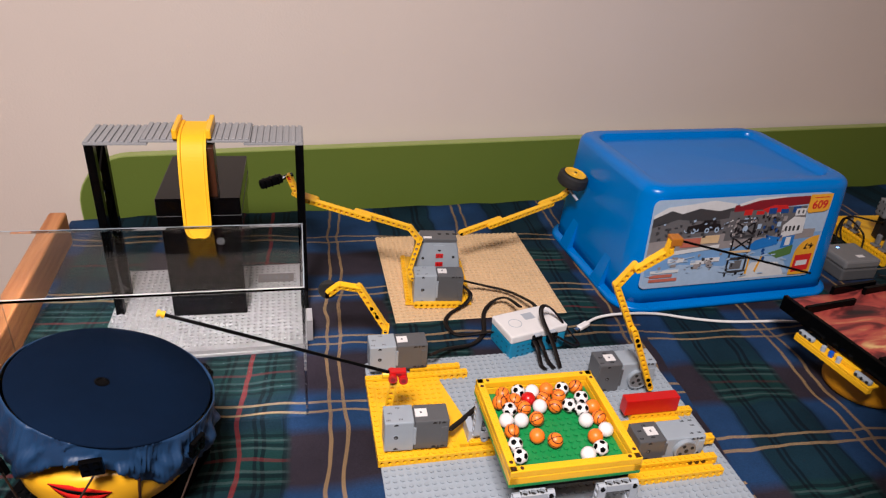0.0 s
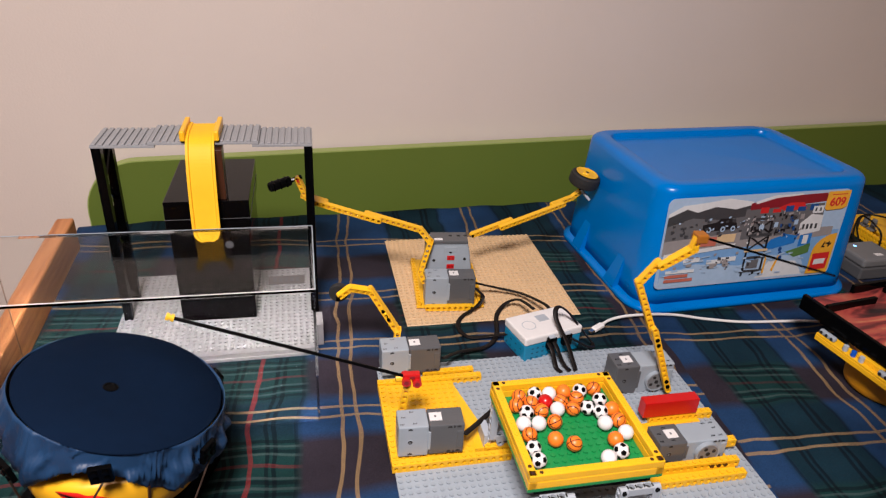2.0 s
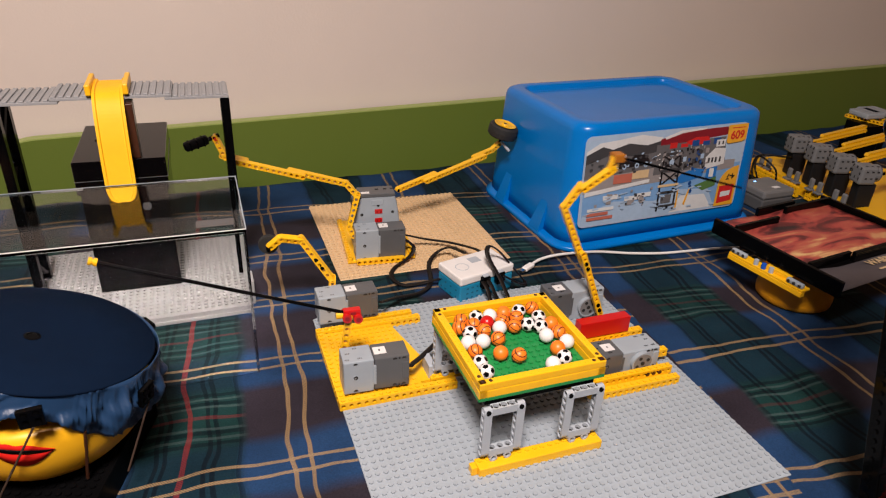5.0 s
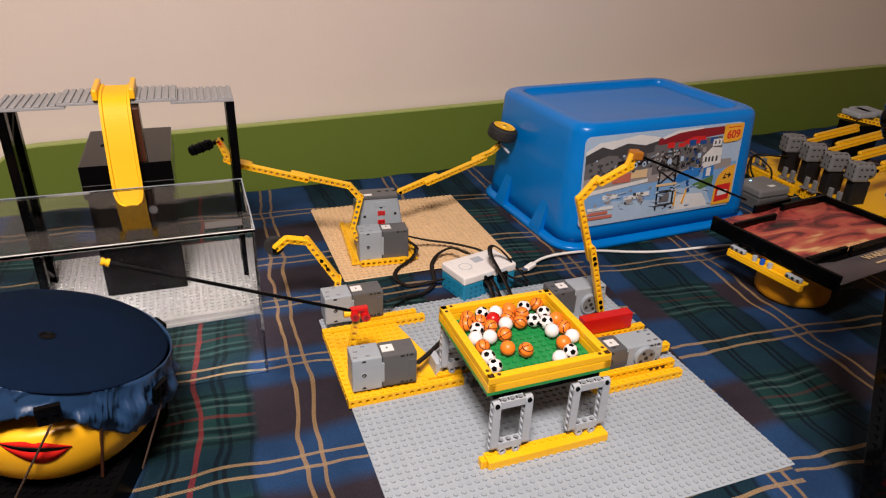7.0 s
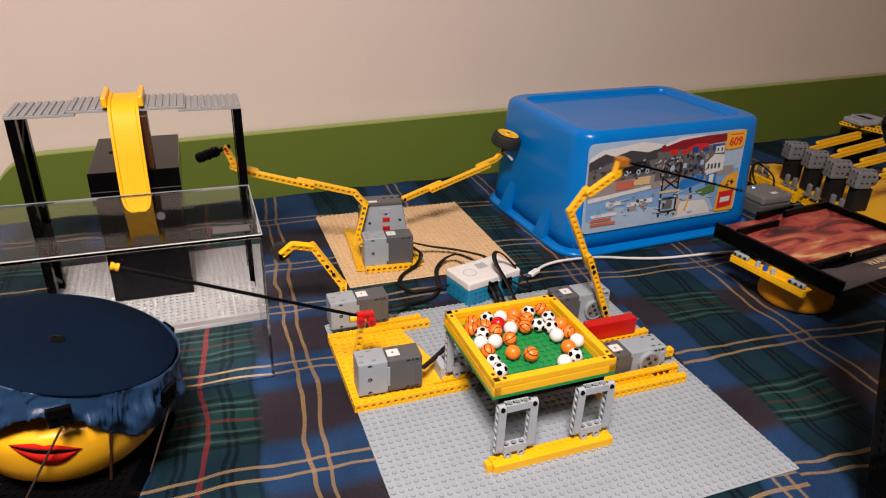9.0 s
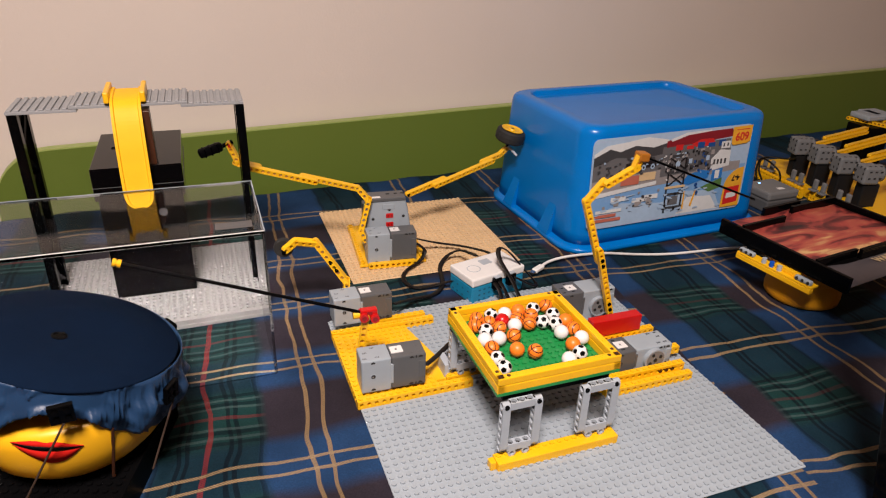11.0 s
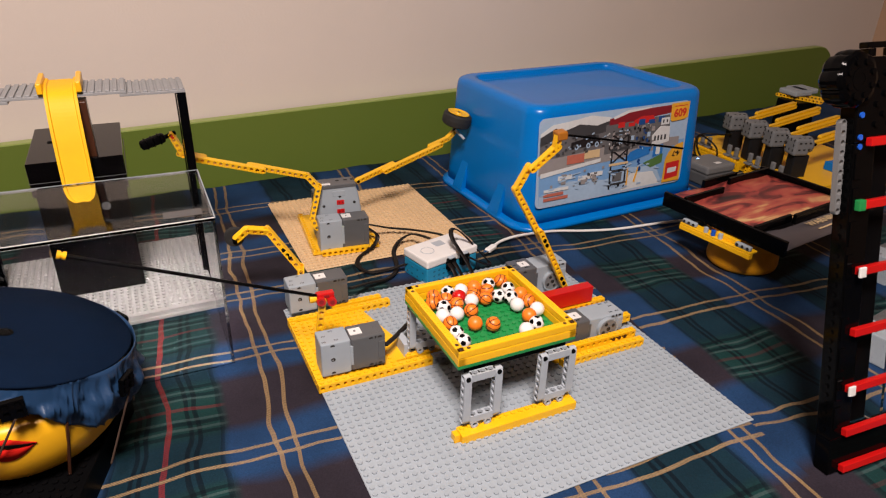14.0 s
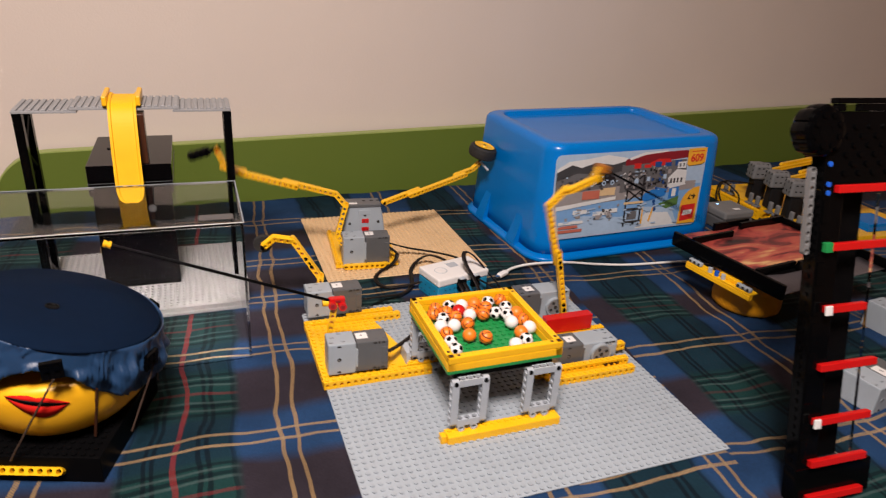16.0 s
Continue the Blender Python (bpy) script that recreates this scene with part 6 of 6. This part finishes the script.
for p, q in (((0.880, 0.556, 0.081), (1.040, 0.585, 0.090)), ((0.877, 0.501, 0.081), (1.050, 0.535, 0.090)), ((0.875, 0.446, 0.081), (1.045, 0.478, 0.088)), ((0.876, 0.393, 0.081), (1.02, 0.418, 0.087))):
    far_beam(p, q)
for p, q in (((1.100, 0.690, 0.088), (1.135, 0.600, 0.088)), ((1.130, 0.700, 0.088), (1.165, 0.610, 0.088))):
    t = thing("far_yellow_beam", Matrix.Translation(p), "yellow perforated beam at the back of the machine", "liftarm", "far beams")
    part("beam", link((0, 0, 0), Vector(q) - Vector(p), (1, 0.3, 0)), YELLOW, t)
    part("support", box(B(), -0.01, 0.03, -0.07, -0.01, -0.0902, -0.0045, 0.002), BLACKM, t)
    part("cover", box(B(), 0.0, 0.05, -0.05, 0.0, 0.0045, 0.016, 0.003), GREY, t, "grey motor shell")


def far_hub():
    t = thing("grey_battery_hub", pose(0.695, 0.447, BED, 0, 0, 5), "grey battery hub with a small lit blue lamp", "hub")
    part("body", box(B(), 0.0, 0.072, 0.0, 0.064, 0.0, 0.022, 0.003), DGREY, t, "dark grey lower half")
    part("top", box(B(), 0.0, 0.072, 0.0, 0.064, 0.0224, 0.0380, 0.004), GREYD, t)
    m = bpy.data.materials.new("blue_lamp_glow")
    _, _, _, b = nodes_of(m)
    b.inputs["Emission Color"].default_value, b.inputs["Emission Strength"].default_value = (0.12, 0.45, 1.0, 1), 3.0
    part("lamp", box(B(), 0.021, 0.026, 0.047, 0.051, 0.0378, 0.0386, 0.0005), m, t, "lit blue lamp")
    part("sticker", box(B(), 0.034, 0.048, 0.012, 0.020, 0.0380, 0.0383), WHITE, t, "white paper sticker")
    return t


far_hub()
cable([(0.735, 0.513, 0.02), (0.760, 0.560, 0.03), (0.79, 0.585, 0.05), (0.815, 0.56, 0.03), (0.80, 0.535, 0.01)], "thin black cable looping by the battery hub", 1.0, 0.0018)
cable([(0.745, 0.515, 0.02), (0.77, 0.565, 0.035), (0.81, 0.60, 0.045), (0.84, 0.57, 0.05), (0.835, 0.545, 0.06)], "thin black cable looping by the battery hub", 1.0, 0.0018)
cable([(0.77, 0.452, 0.006), (0.81, 0.42, 0.014), (0.832, 0.385, 0.022), (0.83, 0.34, 0.016), (0.83, 0.30, 0.004)], "thin black cable running along the yellow base", 1.0, 0.0018)


# ---------------------------------------------------------------- the black ladder tower
def ladder_tower():
    t = thing("ladder_tower", pose(0.307, -0.1640, BED, -13.8, 0, 0), "tall black brick tower with red rungs and a stud-covered top", "toy tower")
    part("side_column", box(B(), -0.012, 0.012, -0.004, 0.011, 0.034, 0.298, 0.0008), BLACK, t, "black side column")
    part("foot", box(B(), -0.012, 0.080, -0.004, 0.011, 0.0, 0.0338, 0.0008), BLACK, t)
    part("back_panel", box(B(), 0.0122, 0.052, 0.012, 0.016, 0.034, 0.298, 0.0004), BLACKM, t, "black panel behind the rungs")
    pane = part("side_pane", box(B(), 0.0525, 0.0560, -0.002, 0.016, 0.034, 0.298), GLASS, t, "clear edge strip")
    pane.visible_shadow = False
    for k, z in enumerate((0.005, 0.041, 0.083, 0.136, 0.191, 0.248, 0.299)):
        r = part("rung", box(B(), 0.0, 0.066 if k != 4 else 0.046, -0.0100, -0.0042, z - 0.0035, z + 0.0035, 0.0006), RED, t, "red rung")
        if k in (2, 4):
            part("rung_end", box(B(), -0.0035, 0.004, -0.0125, -0.0102, z - 0.0045, z + 0.0045, 0.0006), WHITE, t, "white end piece")
        if k == 5:
            part("rung_end", box(B(), -0.0075, -0.0002, -0.0100, -0.0042, z - 0.0045, z + 0.0045, 0.0006), GREEN, t, "green end piece")
    # lettering-free pins
    for z in (0.2955, 0.3030, 0.3206):
        part("blue_pin", cyl(B(), (-0.0065, -0.0050, z), (-0.0065, 0.0, z), 0.0024, 12), BLUEPIN, t, "blue pin")
    part("head_block", box(B(), -0.012, 0.110, -0.0036, 0.011, 0.2985, 0.3650, 0.0008), BLACK, t, "black stud-covered head")
    for b in ((0.004, 0.012, 0.3652, 0.3715), (0.030, 0.070, 0.3652, 0.3715), (0.002, 0.072, 0.3717, 0.3765)):
        part("handle", box(B(), b[0], b[1], 0.002, 0.010, b[2], b[3], 0.0006), BLACK, t)
    # rows of small studs and panel ribs down the side column
    for k in range(30):
        part("column_stud", cyl(B(), (-0.012, 0.004, 0.042 + k * 0.0085), (-0.0133, 0.004, 0.042 + k * 0.0085), 0.0022, 8), BLACK, t)
    for k in range(9):
        part("column_rib", box(B(), -0.0105, -0.0030, -0.0050, -0.0039, 0.045 + k * 0.028, 0.066 + k * 0.028, 0.0004), BLACK, t)
    for i in range(12):
        for j in range(6):
            if (i + j) % 2 == 0:
                part("head_stud", cyl(B(), (0.010 + i * 0.008, -0.0036, 0.312 + j * 0.008), (0.010 + i * 0.008, -0.0053, 0.312 + j * 0.008), 0.0024, 8), BLACK, t)
    # knobbly wheel: eight rounded lobes with rounded flanks
    bm = B()
    n = 96
    rows = []
    for y, k in ((-0.0095, 0.72), (-0.0085, 0.88), (-0.006, 0.97), (0.002, 1.0), (0.009, 0.97), (0.012, 0.86)):
        rows.append([bm.verts.new((k * (0.0205 + 0.0022 * abs(math.cos(4 * q)) ** 0.7) * math.cos(q) - 0.018, y, k * (0.0205 + 0.0022 * abs(math.cos(4 * q)) ** 0.7) * math.sin(q) + 0.349)) for q in (2 * math.pi * i / n for i in range(n))])
    for p, q in zip(rows, rows[1:]):
        for i in range(n):
            bm.faces.new((p[i], p[(i + 1) % n], q[(i + 1) % n], q[i]))
    bm.faces.new(rows[0])
    bm.faces.new(rows[-1][::-1])
    part("gear", bm, BLACK, t, "black toothed gear")
    part("gear_hub", ring(B(), (-0.018, -0.0095, 0.349), (0, -1, 0), 0.0045, 0.0090, 0.002, 20), BLACK, t)
    for i in range(8):
        q = 2 * math.pi * i / 8 + 0.39
        part("gear_stud", cyl(B(), (-0.018 + 0.0135 * math.cos(q), -0.0095, 0.349 + 0.0135 * math.sin(q)), (-0.018 + 0.0135 * math.cos(q), -0.0108, 0.349 + 0.0135 * math.sin(q)), 0.0024, 10), BLACK, t)
    part("white_pin", cyl(B(), (0.066, -0.006, 0.352), (0.066, 0.0, 0.352), 0.004, 12), WHITE, t)
    part("blue_pin", cyl(B(), (0.066, -0.006, 0.360), (0.066, 0.0, 0.360), 0.0035, 12), BLUEPIN, t)
    bm = beam(B(), 10, pose(-0.0158, 0.006, 0.243, 0, -90, 0), 0.0050, 0.0062)
    part("grey_beam", bm, GREYD, t, "light grey perforated beam")
    return t


ladder_tower()


def past_the_tower():
    motor("grey_motor", pose(0.494, -0.075, BED, 0, 0, 12), "pale grey motor lying on the bedspread behind the tower", length=0.070, depth=0.045, high=0.036)
    motor("grey_motor", pose(0.672, 0.062, BED, 0, 0, 8), "pale grey motor beyond the tower", length=0.070, depth=0.040, high=0.040)
    t = thing("black_drum", pose(0.500, -0.128, BED), "glossy black round drum on a grey foot", "toy drum")
    part("foot", lathe(B(), [(0.016, 0.0), (0.016, 0.010), (0.013, 0.012)], 28), GREYD, t, "grey foot")
    part("bowl", lathe(B(), [(0.013, 0.0122), (0.024, 0.016), (0.029, 0.026), (0.029, 0.040), (0.025, 0.044), (0.004, 0.046)], 36), SOFTBLK, t, smooth=True)
    part("rim", ring(B(), (0, 0, 0.0435), (0, 0, 1), 0.0255, 0.0275, 0.002, 36), SHADEDY, t, "thin yellow rim")


past_the_tower()


# ---------------------------------------------------------------- what moves
def motions():
    # the wand swings to its right and back, in degrees, about two beats a second
    swing = {0: 1.5, 0.1: 0, 0.2: 5, 0.3: 1, 0.4: 9, 0.5: 2, 0.6: 0, 0.7: 0, 0.8: 7, 0.9: 9, 1.0: 1, 1.1: 0, 1.2: 8, 1.3: 1, 1.4: 0, 1.5: 10, 1.6: 1, 1.7: 0, 1.8: 9, 1.9: 2,
             2.0: 1, 2.1: 0, 2.2: 9, 2.3: 0, 2.4: 1, 2.5: 7, 2.6: 0, 2.7: 0, 2.8: 7, 2.9: 3, 3.0: 8, 3.1: 0, 3.2: 0, 3.3: 7, 3.4: 0, 3.5: 7, 3.6: 1, 3.7: 3, 3.8: 7, 3.9: 4}
    swing.update({4.0: 6, 4.1: 0, 4.2: 1, 4.3: 5, 4.4: 7, 4.5: 5, 4.6: 0, 4.7: 0, 4.8: 9, 4.9: 6, 5.0: 1, 5.1: 0, 5.2: 4})
    for k in range(20):
        swing[round(5.3 + k * 0.1, 1)] = (1, 0, 7, 3, 0)[k % 5]
    swing.update({7.3: 1, 7.4: 0, 7.5: 6, 7.6: 0, 7.7: 0, 7.8: 4, 7.9: 1, 8.0: 5, 8.1: 0, 8.2: 1, 8.3: 5, 8.4: 4, 8.5: 6, 8.6: 0, 8.7: 0, 8.8: 8.5, 8.9: 5, 9.0: 4, 9.1: 0, 9.2: 4})
    for k in range(20):
        swing[round(9.3 + k * 0.1, 1)] = (1, 0, 6, 4, 0)[k % 5]
    swing.update({11.3: 2, 11.4: 0, 11.5: 6, 11.6: 0, 11.7: 1, 11.8: 5, 11.9: 1, 12.0: 7, 12.1: 0, 12.2: 0, 12.3: 6, 12.4: 2, 12.5: 5, 12.6: 1, 12.7: 0, 12.8: 8, 12.9: 4})
    swing.update({13.0: 4, 13.1: 0, 13.2: 1, 13.3: 4, 13.4: 5, 13.5: 4, 13.6: 0, 13.7: 2, 13.8: 0, 14.0: 0, 14.1: 1, 14.2: 4, 14.3: 1, 14.4: 5, 14.5: 6, 14.6: 1, 14.7: 0, 14.8: 2})
    swing.update({14.9: 4, 15.0: 8, 15.1: 2, 15.2: 6, 15.3: 1, 15.4: 4, 15.5: 6, 15.6: 1, 15.7: 0, 15.8: 7, 15.9: 3, 16.0: 7})
    swing = {t: (a if a else -2.0) for t, a in swing.items()}
    swing.update({0.0: -1.5, 0.5: 1, 1.0: -3, 2.0: -2, 2.5: 4, 2.7: 0, 2.8: -4, 2.9: 0, 3.0: 4, 3.5: 3.5, 4.0: 1.5, 4.5: 2.5, 5.0: 0, 7.5: 4, 8.0: 1.5, 8.5: 2, 9.0: 0, 11.5: 4, 12.5: 2, 13.0: 3, 13.5: 2.5, 13.8: -5, 13.9: -5, 14.0: -5, 14.5: 4, 16.0: 10, 15.93: 2, 15.9: 1})
    # at the beats the arm is in full swing
    for t, more in ((0.5, 2.5), (2.0, 3.0), (4.0, 3), (4.5, 4), (7.5, 3), (8.0, 4.5), (8.5, 5), (11.5, 5), (12.0, 4), (12.5, 5.5), (13.0, 4), (13.5, 3), (14.5, 2), (15.0, 2.5), (15.5, 3)):
        swing[t] += more
    for t in (1.5, 2.5, 3.0, 3.5, 4.0, 4.5, 7.5, 8.0, 8.5, 11.5, 12.0, 12.5, 13.0, 13.5, 14.5, 15.0, 15.5):
        swing[t - 0.035], swing[t + 0.035] = swing[t] - 4.5, swing[t] + 4.5
    walk(wand, [(t, Matrix.Translation(WP) @ pose(0, 0, 0, 0, a, 0)) for t, a in sorted(swing.items())])
    # the wheel arm taps down twice a second, the handle arm once a second
    rows = [(0.0, 0.0)]
    for k in range(32):
        b = 0.2 + 0.5 * k
        rows += [(b - 0.12, 0.0), (b, 3.2), (b + 0.10, 0.2), (b + 0.2, 0.0)]
    walk(right_arm, [(t, Matrix.Translation(RS) @ pose(0, 0, 0, 0, a, 0)) for t, a in rows if t <= 15.9] + [(16.0, Matrix.Translation(RS))])
    rows = [(0.0, 0.0)]
    for k in range(16):
        b = 0.77 + k * 1.0
        rows += [(b - 0.13, 0.0), (b - 0.05, -5.0), (b + 0.05, -7.5), (b + 0.15, -0.5), (b + 0.25, 0.0)]
    walk(left_arm, [(t, Matrix.Translation(EL) @ pose(0, 0, 0, 0, a, 0)) for t, a in rows if t <= 15.9] + [(16.0, Matrix.Translation(EL))])


motions()
